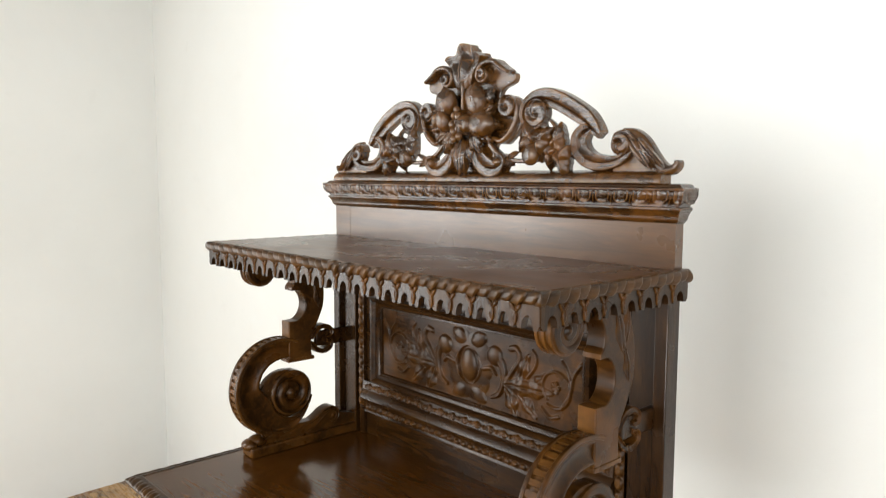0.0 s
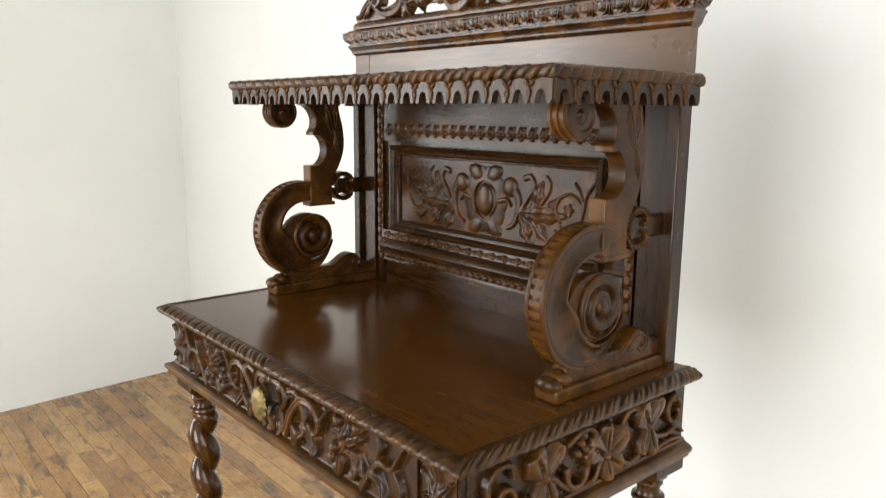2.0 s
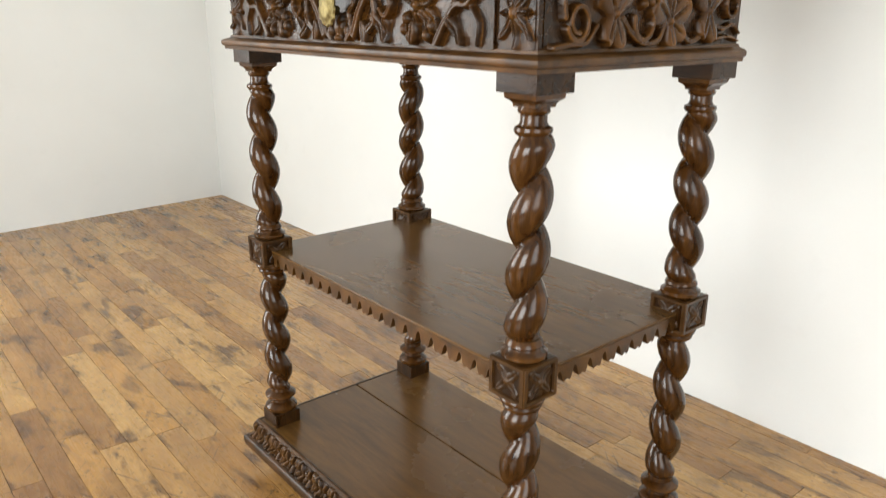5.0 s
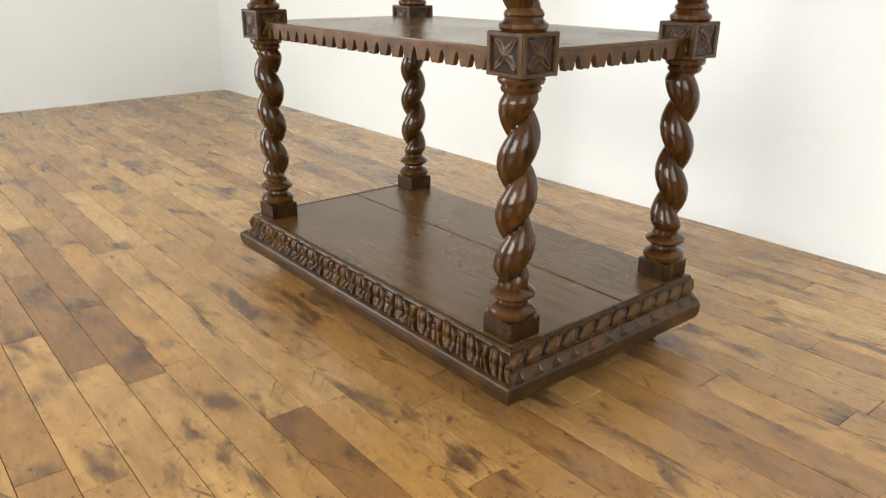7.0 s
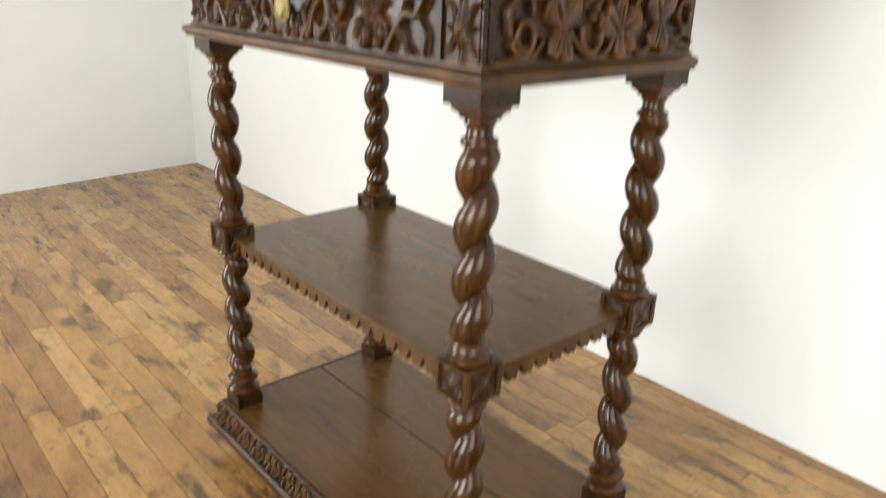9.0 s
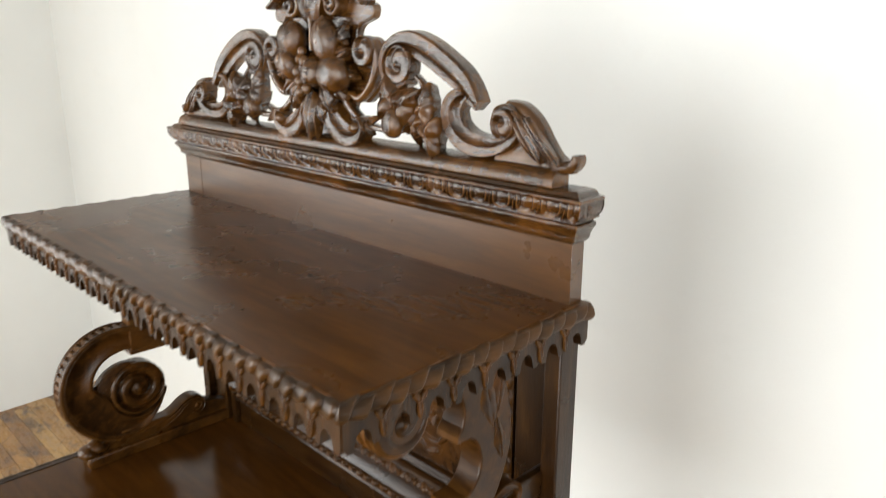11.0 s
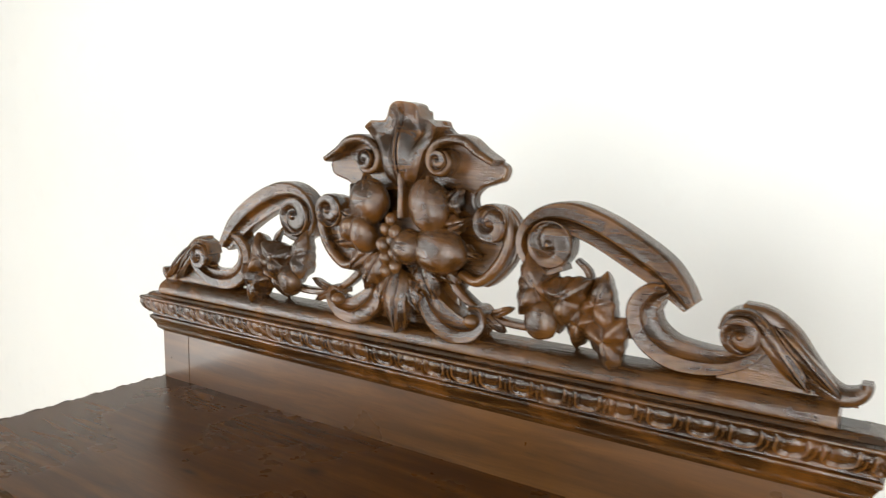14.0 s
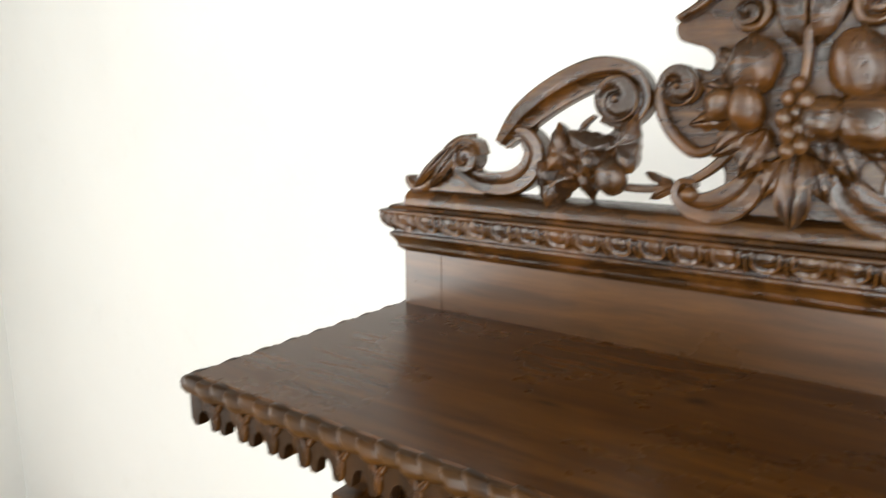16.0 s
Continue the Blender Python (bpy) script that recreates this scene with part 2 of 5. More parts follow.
def plain(name, colour, rough=0.5, metal=0.0, spread=0.15, scale=30.0):
    mat, t, n, l, b = nodes(name)
    co = n.new("ShaderNodeTexCoord").outputs["Object"]
    f = noise_node(n, l, co, scale, 4.0)
    l.new(ramp(n, l, f, [(0.3, tuple(c * (1 - spread) for c in colour)), (0.7, tuple(min(1, c * (1 + spread)) for c in colour))]), b.inputs["Base Color"])
    b.inputs["Roughness"].default_value, b.inputs["Metallic"].default_value = rough, metal
    return mat


# the 0.36 and 0.40 plasters darken unseen surfaces so less light bounces back
PLASTER, LOW_BOUNCE_RIGHT, LOW_BOUNCE_PLASTER, BOARD, BOARD_FAR = plaster(), plaster("low_bounce_plaster_right", 0.36), plaster("low_bounce_plaster", 0.40), boards("worn_strip_floor", False), boards("worn_strip_floor_far", True)
BRASS = plain("old_brass", (0.20, 0.158, 0.066), 0.5, 1.0, 0.35, 160.0)
SUBFLOOR = plain("dark_subfloor", (0.05, 0.03, 0.02), 0.9)
WHITE_PAINT = plain("white_window_paint", (0.8, 0.8, 0.78), 0.4, 0.0, 0.03)
GLASS, _t, _n, _l, _b = nodes("window_glass")
_b.inputs["Transmission Weight"].default_value, _b.inputs["Roughness"].default_value = 1.0, 0.0


# ---- mesh helpers ----
def finish(me, mat, angle=38):
    me.materials.append(mat)
    me.polygons.foreach_set("use_smooth", [True] * len(me.polygons))
    me.set_sharp_from_angle(angle=radians(angle))
    me.update()


def raw(name, verts, faces, mat, parent=None, label="", angle=38, rub=None):
    me = bpy.data.meshes.new(name)
    me.from_pydata([tuple(map(float, v)) for v in verts], [], [tuple(map(int, f)) for f in faces])
    bm = bmesh.new()
    bm.from_mesh(me)
    bmesh.ops.recalc_face_normals(bm, faces=bm.faces)
    bm.to_mesh(me)
    bm.free()
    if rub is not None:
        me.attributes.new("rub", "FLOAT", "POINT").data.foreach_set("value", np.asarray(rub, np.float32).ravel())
    finish(me, mat, angle)
    ob = new(name, me)
    ob.parent = parent
    return tagged(ob, label)


def part(name, bm, mat, parent=None, label="", angle=20):
    me = bpy.data.meshes.new(name)
    bm.to_mesh(me)
    bm.free()
    finish(me, mat, angle)
    ob = new(name, me)
    ob.parent = parent
    return tagged(ob, label)


def add_box(bm, x0, x1, y0, y1, z0, z1, bevel=0.0, seg=2):
    r = bmesh.ops.create_cube(bm, size=1.0, matrix=Matrix.Translation(((x0 + x1) / 2, (y0 + y1) / 2, (z0 + z1) / 2)) @ Matrix.Diagonal((x1 - x0, y1 - y0, z1 - z0, 1)))
    if bevel:
        edges = {e for v in r["verts"] for e in v.link_edges}
        bmesh.ops.bevel(bm, geom=list(edges), offset=bevel, segments=seg, profile=0.5, affect="EDGES")
    return bm


def box(*a, **k):
    return add_box(bmesh.new(), *a, **k)


class Soup:
    """Vertices and faces gathered from several grids into one mesh."""

    def __init__(self):
        self.v, self.f, self.n = [], [], 0

    def add(self, verts, faces):
        verts = np.asarray(verts, float).reshape(-1, 3)
        self.v.append(verts)
        self.f += [tuple(int(i) + self.n for i in f) for f in faces]
        self.n += len(verts)
        return self

    def grid(self, p, wrap_u=False, wrap_v=False, cap=False):
        nu, nv = p.shape[:2]
        q = np.arange(nu * nv).reshape(nu, nv)
        faces = []
        for i in range(nu if wrap_u else nu - 1):
            a, b = q[i], q[(i + 1) % nu]
            for j in range(nv if wrap_v else nv - 1):
                k = (j + 1) % nv
                faces.append((a[j], b[j], b[k], a[k]))
        if cap:
            faces += [tuple(q[0][::-1]), tuple(q[-1])]
        return self.add(p, faces)

    def part(self, name, mat, parent=None, label="", angle=38, rub=None):
        return raw(name, np.concatenate(self.v), self.f, mat, parent, label, angle, rub)


def lathe(soup, profile, cx, cy, n=32, square=0.0):
    """Turned piece; profile rows (radius, z). square 1 gives a square section of that half width."""
    a = np.linspace(0, 2 * np.pi, n, endpoint=False) + np.pi / 4
    k = 1.0
    if square:
        k = 1 / np.maximum(np.abs(np.cos(a)), np.abs(np.sin(a)))
    p = np.array([[(cx + r * k_ * c, cy + r * k_ * s, z) for c, s, k_ in zip(np.cos(a), np.sin(a), np.broadcast_to(k, a.shape))] for r, z in profile])
    return soup.grid(p, wrap_v=True, cap=True)


def twist(soup, cx, cy, z0, z1, R=0.0287, g=0.0130, pitch=0.072, hand=1, phase=0.0, n=40):
    zs = np.linspace(z0, z1, int((z1 - z0) / 0.0028))
    a = np.linspace(0, 2 * np.pi, n, endpoint=False)
    ends = np.clip(np.minimum(zs - z0, z1 - zs) / 0.016, 0, 1) ** 0.6
    f = a[None] - hand * 2 * np.pi * zs[:, None] / pitch + phase
    rad = g + (R - g) * np.abs(np.sin(f / 2)) ** 0.75
    rad = 0.0185 + (rad - 0.0185) * ends[:, None]
    p = np.stack([cx + rad * np.cos(a)[None], cy + rad * np.sin(a)[None], np.broadcast_to(zs[:, None], rad.shape)], -1)
    return soup.grid(p, wrap_v=True, cap=True)


def smooth_path(ctrl, per=10):
    """Catmull-Rom through control rows of any width."""
    c = np.asarray(ctrl, float)
    c = np.vstack([2 * c[0] - c[1], c, 2 * c[-1] - c[-2]])
    t = np.linspace(0, 1, per, endpoint=False)[:, None]
    out = []
    for i in range(1, len(c) - 2):
        a, b, d, e = c[i - 1], c[i], c[i + 1], c[i + 2]
        out.append(0.5 * (2 * b + (d - a) * t + (2 * a - 5 * b + 4 * d - e) * t ** 2 + (3 * b - a - 3 * d + e) * t ** 3))
    return np.vstack([*out, c[-2]])


def spiral(cx, cz, r0, r1, a0, a1, w0, w1, n=40):
    """Rows (u, v, width) of a spiral about (cx, cz); angles in degrees."""
    t = np.linspace(0, 1, n)
    a, r = np.radians(a0 + (a1 - a0) * t), r0 + (r1 - r0) * t ** 0.85
    return np.stack([cx + r * np.cos(a), cz + r * np.sin(a), w0 + (w1 - w0) * t], 1)


# face sections of a carved ribbon: (across -1..1, depth into the face in m)
HOLLOW = [(-1.0, 0.0035), (-0.93, 0.0008), (-0.8, 0.0), (-0.66, 0.0012), (-0.5, 0.0042), (0.0, 0.0058), (0.5, 0.0042), (0.66, 0.0012), (0.8, 0.0), (0.93, 0.0008), (1.0, 0.0035)]
FLAT = [(-1.0, 0.003), (-0.93, 0.0007), (-0.85, 0.0), (0.85, 0.0), (0.93, 0.0007), (1.0, 0.003)]
ROUND = [(-1.0, 0.010), (-0.9, 0.0055), (-0.6, 0.0015), (0.0, 0.0), (0.6, 0.0015), (0.9, 0.0055), (1.0, 0.010)]


def ribbon(soup, rows, d0, d1, plane="xz", face=HOLLOW, back=None, scale=1.0):
    """A carved band along rows (u, v, width), from depth d0 (its face) to d1 (its back)."""
    rows = np.asarray(rows, float)
    pts, w = rows[:, :2], rows[:, 2] / 2
    tan = np.gradient(pts, axis=0)
    tan /= np.linalg.norm(tan, axis=1)[:, None] + 1e-9
    nor = np.stack([-tan[:, 1], tan[:, 0]], 1)
    s = 1 if d1 > d0 else -1
    ring = [(u, d0 + s * d * scale) for u, d in face]
    ring += [(-u, d1 - s * (d * scale if back else 0)) for u, d in (back or [(-1, 0), (1, 0)])]
    p = np.zeros((len(pts), len(ring), 3))
    for k, (u, d) in enumerate(ring):
        q = pts + nor * (u * w)[:, None]
        p[:, k] = np.stack([q[:, 0], np.full(len(q), d), q[:, 1]], 1) if plane == "xz" else np.stack([np.full(len(q), d), q[:, 0], q[:, 1]], 1)
    return soup.grid(p, wrap_v=True, cap=True)


def ball(soup, c, r, n=16, m=10, turn=None, dent=0.0, ribs=0):
    """Carved fruit or berry: ellipsoid of radii r, with an optional furrow and ribs."""
    a = np.linspace(0, 2 * np.pi, n, endpoint=False)
    e = np.linspace(-np.pi / 2, np.pi / 2, m)
    A, E = np.meshgrid(a, e)
    k = 1 - dent * np.exp(-((np.mod(A + np.pi / 2 + np.pi, 2 * np.pi) - np.pi) / 0.35) ** 2) * np.cos(E)
    if ribs:
        k = k * (1 + 0.05 * np.cos(ribs * A) * np.cos(E))
    k = k * (1 + 0.075 * np.sin(2 * A + 40 * c[0]) * np.cos(2.1 * E + 30 * c[2]) + 0.04 * np.sin(3 * A + 5 * E + 90 * c[2]) * np.cos(E))
    p = np.stack([r[0] * k * np.cos(E) * np.cos(A), r[1] * k * np.cos(E) * np.sin(A), r[2] * np.sin(E)], -1)
    if turn is not None:
        p = p @ np.array(turn.to_3x3()).T
    return soup.grid(p + np.array(c), wrap_v=True)


def leaf(soup, base, tip, width, depth=0.01, lobes=3, lift=0.012, toward=(0, -1, 0), nu=22, nv=11, fold=0.35):
    """A carved lobed leaf from base to tip, arched toward the viewer side, with a midrib and a solid back."""
    base, tip, out = np.array(base, float), np.array(tip, float), np.array(toward, float)
    ax = tip - base
    L = np.linalg.norm(ax)
    ax /= L
    out = out - ax * (out @ ax)
    out /= np.linalg.norm(out)
    side = np.cross(ax, out)
    u, v = np.linspace(0, 1, nu)[:, None], np.linspace(-1, 1, nv)[None]
    env = np.sin(np.pi * np.clip(u, 0, 1) ** 0.75) ** 0.7 * (1 - 0.25 * u)
    lob = 1 + 0.24 * np.cos(2 * np.pi * lobes * u + 0.6) * (np.abs(v) ** 1.5)
    half = width / 2 * env * lob + 0.0006
    h = lift * np.sin(np.pi * u * 0.9) + depth * (0.55 * np.cos(v * np.pi / 2) + fold * np.cos(2 * np.pi * lobes * u - 3 * np.abs(v)) * np.abs(v) * 0.5) - depth * 0.35 * np.exp(-(v / 0.16) ** 2)
    p = base + ax * (L * (u + 0.05 * np.abs(v) * (1 - u)))[..., None] + side * (half * v)[..., None] + out * h[..., None]
    q = base + ax * (L * (u + 0 * v))[..., None] + side * (half * v * 0.9)[..., None] - out * 0.003
    return soup.grid(np.concatenate([p, q[:, ::-1]], 1), wrap_v=True, cap=True)


# ---- carved relief as one sculpted skin ----
class Relief:
    """A panel carved in low relief: strokes, bosses and leaves, the highest of them standing."""

    def __init__(self, u0, u1, v0, v1, step=0.0012):
        self.u, self.v = np.linspace(u0, u1, int((u1 - u0) / step) + 1), np.linspace(v0, v1, int((v1 - v0) / step) + 1)
        self.U, self.V = np.meshgrid(self.u, self.v, indexing="ij")
        self.h = np.zeros_like(self.U)

    def window(self, a, b, c, d):
        i, j = np.searchsorted(self.u, [a, b]), np.searchsorted(self.v, [c, d])
        return slice(max(i[0] - 1, 0), i[1] + 1), slice(max(j[0] - 1, 0), j[1] + 1)

    def raise_to(self, s, h):
        self.h[s] = np.maximum(self.h[s], h)

    def stroke(self, ctrl, w0, w1, h, groove=0.0, per=8, raw_rows=False):
        rows = np.asarray(ctrl, float) if raw_rows else smooth_path(ctrl, per)
        m = max(w0, w1)
        s = self.window(rows[:, 0].min() - m, rows[:, 0].max() + m, rows[:, 1].min() - m, rows[:, 1].max() + m)
        U, V = self.U[s], self.V[s]
        best = np.full(U.shape, 9.0)
        n = len(rows) - 1
        for i in range(n):
            a, b = rows[i, :2], rows[i + 1, :2]
            d = b - a
            t = np.clip(((U - a[0]) * d[0] + (V - a[1]) * d[1]) / (d @ d + 1e-12), 0, 1)
            wid = (w0 + (w1 - w0) * (i + t) / n) / 2
            best = np.minimum(best, np.hypot(U - a[0] - t * d[0], V - a[1] - t * d[1]) / wid)
        k = np.sqrt(np.clip(1 - best ** 2, 0, 1))
        self.raise_to(s, h * k - groove * np.exp(-(best / 0.3) ** 2) * (best < 1))
        return self

    def boss(self, cu, cv, ru, rv, h, turn=0.0, cup=0.0, petals=0, depth=0.2):
        m = max(ru, rv) * 1.3
        s = self.window(cu - m, cu + m, cv - m, cv + m)
        c, q = math.cos(radians(turn)), math.sin(radians(turn))
        a, b = (self.U[s] - cu) * c + (self.V[s] - cv) * q, -(self.U[s] - cu) * q + (self.V[s] - cv) * c
        r = np.hypot(a / ru, b / rv)
        if petals:
            r = r / (1 - depth + depth * np.abs(np.cos(petals / 2 * np.arctan2(b / rv, a / ru))) ** 0.7)
        self.raise_to(s, h * np.sqrt(np.clip(1 - r ** 2, 0, 1)) - cup * np.exp(-(r / 0.45) ** 2))
        return self

    def blade(self, bu, bv, length, width, turn, h, lobes=3):
        """A veined leaf lying on the ground of the panel."""
        m = length * 1.1
        s = self.window(bu - m, bu + m, bv - m, bv + m)
        c, q = math.cos(radians(turn)), math.sin(radians(turn))
        a, b = ((self.U[s] - bu) * c + (self.V[s] - bv) * q) / length, (-(self.U[s] - bu) * q + (self.V[s] - bv) * c) / (width / 2)
        env = np.sin(np.pi * np.clip(a, 0, 1) ** 0.8) ** 0.75 * (1 + 0.22 * np.cos(2 * np.pi * lobes * a))
        r = np.abs(b) / (env + 1e-4)
        ok = (a > 0) & (a < 1) & (r < 1)
        self.raise_to(s, np.where(ok, h * np.sqrt(np.clip(1 - r ** 2, 0, 1)) * (0.75 + 0.25 * np.cos(2 * np.pi * lobes * (a - 0.12 * np.abs(b)))) - h * 0.35 * np.exp(-(b / 0.14) ** 2), 0))
        return self

    def lobe(self, bu, bv, length, width, turn, h):
        """One rounded lobe of a leaf, widest near its outer end, with a cut vein."""
        m = length * 1.2
        s = self.window(bu - m, bu + m, bv - m, bv + m)
        c, q = math.cos(radians(turn)), math.sin(radians(turn))
        a, b = ((self.U[s] - bu) * c + (self.V[s] - bv) * q) / length, (-(self.U[s] - bu) * q + (self.V[s] - bv) * c) / (width / 2)
        w = (0.35 + 0.65 * np.clip(a / 0.65, 0, 1) ** 0.8) * np.sqrt(np.clip(1 - np.clip((a - 0.60 + 0.05 * np.cos(7 * b)) / 0.40, 0, 1) ** 2, 0, 1))
        r = np.abs(b) / (w + 1e-4)
        ok = (a > 0) & (a < 1) & (r < 1)
        self.raise_to(s, np.where(ok, h * np.sqrt(np.clip(1 - r ** 2, 0, 1)) ** 0.8 * (0.6 + 0.4 * a) - h * 0.28 * np.exp(-(b / 0.11) ** 2) * np.clip((0.9 - a) * 6, 0, 1), 0))
        return self

    def curl(self, cu, cv, r0, r1, a0, a1, w0, w1, h, groove=0.0):
        rows = spiral(cu, cv, r0, r1, a0, a1, 0, 0, 36)
        return self.stroke(rows, w0, w1, h, groove, raw_rows=True)

    def ground(self, amount=0.00012):
        self.h += amount * (np.sin(self.U * 900 + 3 * np.sin(self.V * 310)) * np.sin(self.V * 760 + 2 * np.sin(self.U * 420)))
        return self

    def part(self, name, mat, parent, at, uax, vax, nax, label=""):
        at, uax, vax, nax = (np.array(k, float) for k in (at, uax, vax, nax))
        h = self.h.copy()
        h[0], h[-1], h[:, 0], h[:, -1] = 0, 0, 0, 0
        p = at + self.U[..., None] * uax + self.V[..., None] * vax + h[..., None] * nax
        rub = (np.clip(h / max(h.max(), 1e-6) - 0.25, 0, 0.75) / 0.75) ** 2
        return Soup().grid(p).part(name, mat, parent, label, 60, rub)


def moulding(name, mat, parent, rect, profile, step=0.0, carve=None, label="", sides="flr", angle=38, fine=26):
    """A moulding round the front, left and right of rect = (x0, x1, y0, y1), mitred at the corners.
    profile rows (outward, z); carve(s, k, side) gives how far the surface stands out, s metres from the side's middle, k 0..1 down the profile."""
    x0, x1, y0, y1 = rect
    soup, rubs = Soup(), []
    prof = np.asarray(profile, float)
    if carve:
        seg = np.concatenate([[0], np.cumsum(np.linalg.norm(np.diff(prof, axis=0), axis=1))])
        kk = np.linspace(0, seg[-1], fine)
        prof = np.stack([np.interp(kk, seg, prof[:, 0]), np.interp(kk, seg, prof[:, 1])], 1)
    d = np.gradient(prof, axis=0)
    nrm = np.stack([-d[:, 1], d[:, 0]], 1)
    nrm /= np.linalg.norm(nrm, axis=1)[:, None] + 1e-9
    if nrm[len(nrm) // 2, 0] < 0:
        nrm = -nrm
    k = np.linspace(0, 1, len(prof))[None]
    for side in sides:
        full = (x1 - x0) if side == "f" else (y1 - y0)
        n = max(2, int(full / step)) if step else 2
        t = np.linspace(0, 1, n)[:, None]
        o, z = prof[None, :, 0], prof[None, :, 1]
        if side == "f":
            s = (t - 0.5) * full
        else:
            s = t * full
        dd = carve(s, k, side) * np.clip(np.minimum(t, 1 - t if side == "f" else 9) * full / 0.006, 0, 1) if carve else np.zeros((n, len(prof)))
        oo, zz = o + dd * nrm[None, :, 0], z + dd * nrm[None, :, 1]
        if side == "f":
            X = x0 - o + t * (full + 2 * o)
            P = np.stack([X + 0 * oo, y0 - oo, zz + 0 * X], -1)
        else:
            Y = y0 - o + t * (full + o)
            xx = (x1 + oo) if side == "r" else (x0 - oo)
            P = np.stack([xx, Y + 0 * oo, zz + 0 * Y], -1)
        soup.grid(P)
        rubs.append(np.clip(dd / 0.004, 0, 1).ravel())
    # end faces at the back and a closing inside
    for sx, xx in ((1, x1), (-1, x0)):
        ring = [(xx + sx * o, y1, z) for o, z in prof] + [(xx - sx * 0.004, y1, prof[-1, 1]), (xx - sx * 0.004, y1, prof[0, 1])]
        soup.add(ring, [tuple(range(len(ring)))])
        rubs.append(np.zeros(len(ring)))
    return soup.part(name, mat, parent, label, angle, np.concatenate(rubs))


def solid(soup, outline, d0, d1, bevel=0.0025, plane="xz", both=False):
    """A sawn board with eased edges, from a closed outline (u, v), between depths d0 (its face) and d1."""
    p = np.asarray(outline, float)
    tan = np.roll(p, -1, 0) - np.roll(p, 1, 0)
    tan /= np.linalg.norm(tan, axis=1)[:, None]
    area = np.sum(p[:, 0] * np.roll(p[:, 1], -1) - np.roll(p[:, 0], -1) * p[:, 1])
    nor = np.stack([tan[:, 1], -tan[:, 0]], 1) * (1 if area > 0 else -1)
    s = 1 if d1 > d0 else -1
    steps = [(bevel, d0), (bevel * 0.3, d0 + s * bevel * 0.3), (0, d0 + s * bevel)]
    steps += [(0, d1 - s * bevel), (bevel * 0.3, d1 - s * bevel * 0.3), (bevel, d1)] if both else [(0, d1)]
    rings = []
    for inset, d in steps:
        q, k = p - nor * inset, np.full(len(p), d)
        rings.append(np.stack([q[:, 0], k, q[:, 1]], 1) if plane == "xz" else np.stack([k, q[:, 0], q[:, 1]], 1))
    soup.grid(np.stack(rings, 0), wrap_v=True)
    n, m = len(p), len(rings)
    last = soup.n - m * n
    soup.f.append(tuple(range(last, last + n)))
    soup.f.append(tuple(range(last + (m - 1) * n, last + m * n))[::-1])
    return soup


def volute_disc(soup, cy, cz, R, xa, xb, turns=2.0, hand=1, depth=0.0042, plane="yz"):
    """A round scroll end lying across x, with a spiral cut into both faces and a raised eye."""
    rr, aa = np.linspace(0, 1, 26), np.linspace(0, 2 * np.pi, 72, endpoint=False)
    r, a = np.meshgrid(rr, aa, indexing="ij")
    f = np.mod(r * turns - hand * a / (2 * np.pi) + 0.5, 1.0) - 0.5
    cutin = depth * np.exp(-(f / 0.17) ** 2) * np.clip((r - 0.2) / 0.1, 0, 1) * np.clip((0.93 - r) / 0.05, 0, 1)
    edge = 0.003 * np.clip((r - 0.92) / 0.08, 0, 1) ** 2
    boss = -0.003 * np.clip(1 - (r / 0.2) ** 2, 0, 1)
    put = (lambda d, u, v: np.stack(np.broadcast_arrays(d, u, v), -1)) if plane == "yz" else (lambda d, u, v: np.stack(np.broadcast_arrays(u, d, v), -1))
    s = 1 if xb > xa else -1
    for x0, q in ((xa, s), (xb, -s)):
        soup.grid(put(x0 + q * (cutin + edge + boss), cy + R * r * np.cos(a), cz + R * r * np.sin(a)), wrap_v=True)
    rim = np.stack([put(x, cy + R * np.cos(aa), cz + R * np.sin(aa)) for x in (xa + s * 0.003, xb - s * 0.003)])
    return soup.grid(rim, wrap_v=True)


def lobed_leaf(soup, cx, cz, R, turn, y, dome=0.010, back=0.012, lobes=5, tilt=(0.0, 0.0)):
    """A thick folded vine leaf with a ragged edge and a cut midrib, lying in the xz plane and domed to the front (-y)."""
    rr, aa = np.linspace(0, 1, 12), np.linspace(0, 2 * np.pi, 80, endpoint=False)
    r, a = np.meshgrid(rr, aa, indexing="ij")
    edge = R * (1.20 - 0.46 * np.abs(np.sin(lobes * a / 2)) ** 0.75 + 0.03 * np.cos(11 * a + 1.3))
    x_, z_ = 1.08 * edge * r * np.cos(a), 0.92 * edge * r * np.sin(a)
    h = dome * (1 - r ** 2.6) * (0.85 + 0.35 * r * np.cos(lobes * a)) - 0.22 * dome * np.exp(-(z_ / (0.10 * R)) ** 2) * np.clip(1.1 - r, 0, 1)
    t = radians(turn)
    u, v = x_ * math.cos(t) - z_ * math.sin(t), x_ * math.sin(t) + z_ * math.cos(t)
    front = np.stack([cx + u, y - h + tilt[0] * u + tilt[1] * v, cz + v], -1)
    skirt = front[-1:].copy()
    skirt[..., 1] += 0.004
    rear = np.stack([cx + u[-1:] * 0.85, np.full_like(u[-1:], y + back), cz + v[-1:] * 0.85], -1)
    return soup.grid(np.concatenate([front, skirt, rear]), wrap_v=True, cap=True)


# ---- room ----
def wall(name, bm, label, mat=PLASTER):
    return tagged(part(name, bm, mat, None, "", 30), label, "wall", "", "structure")


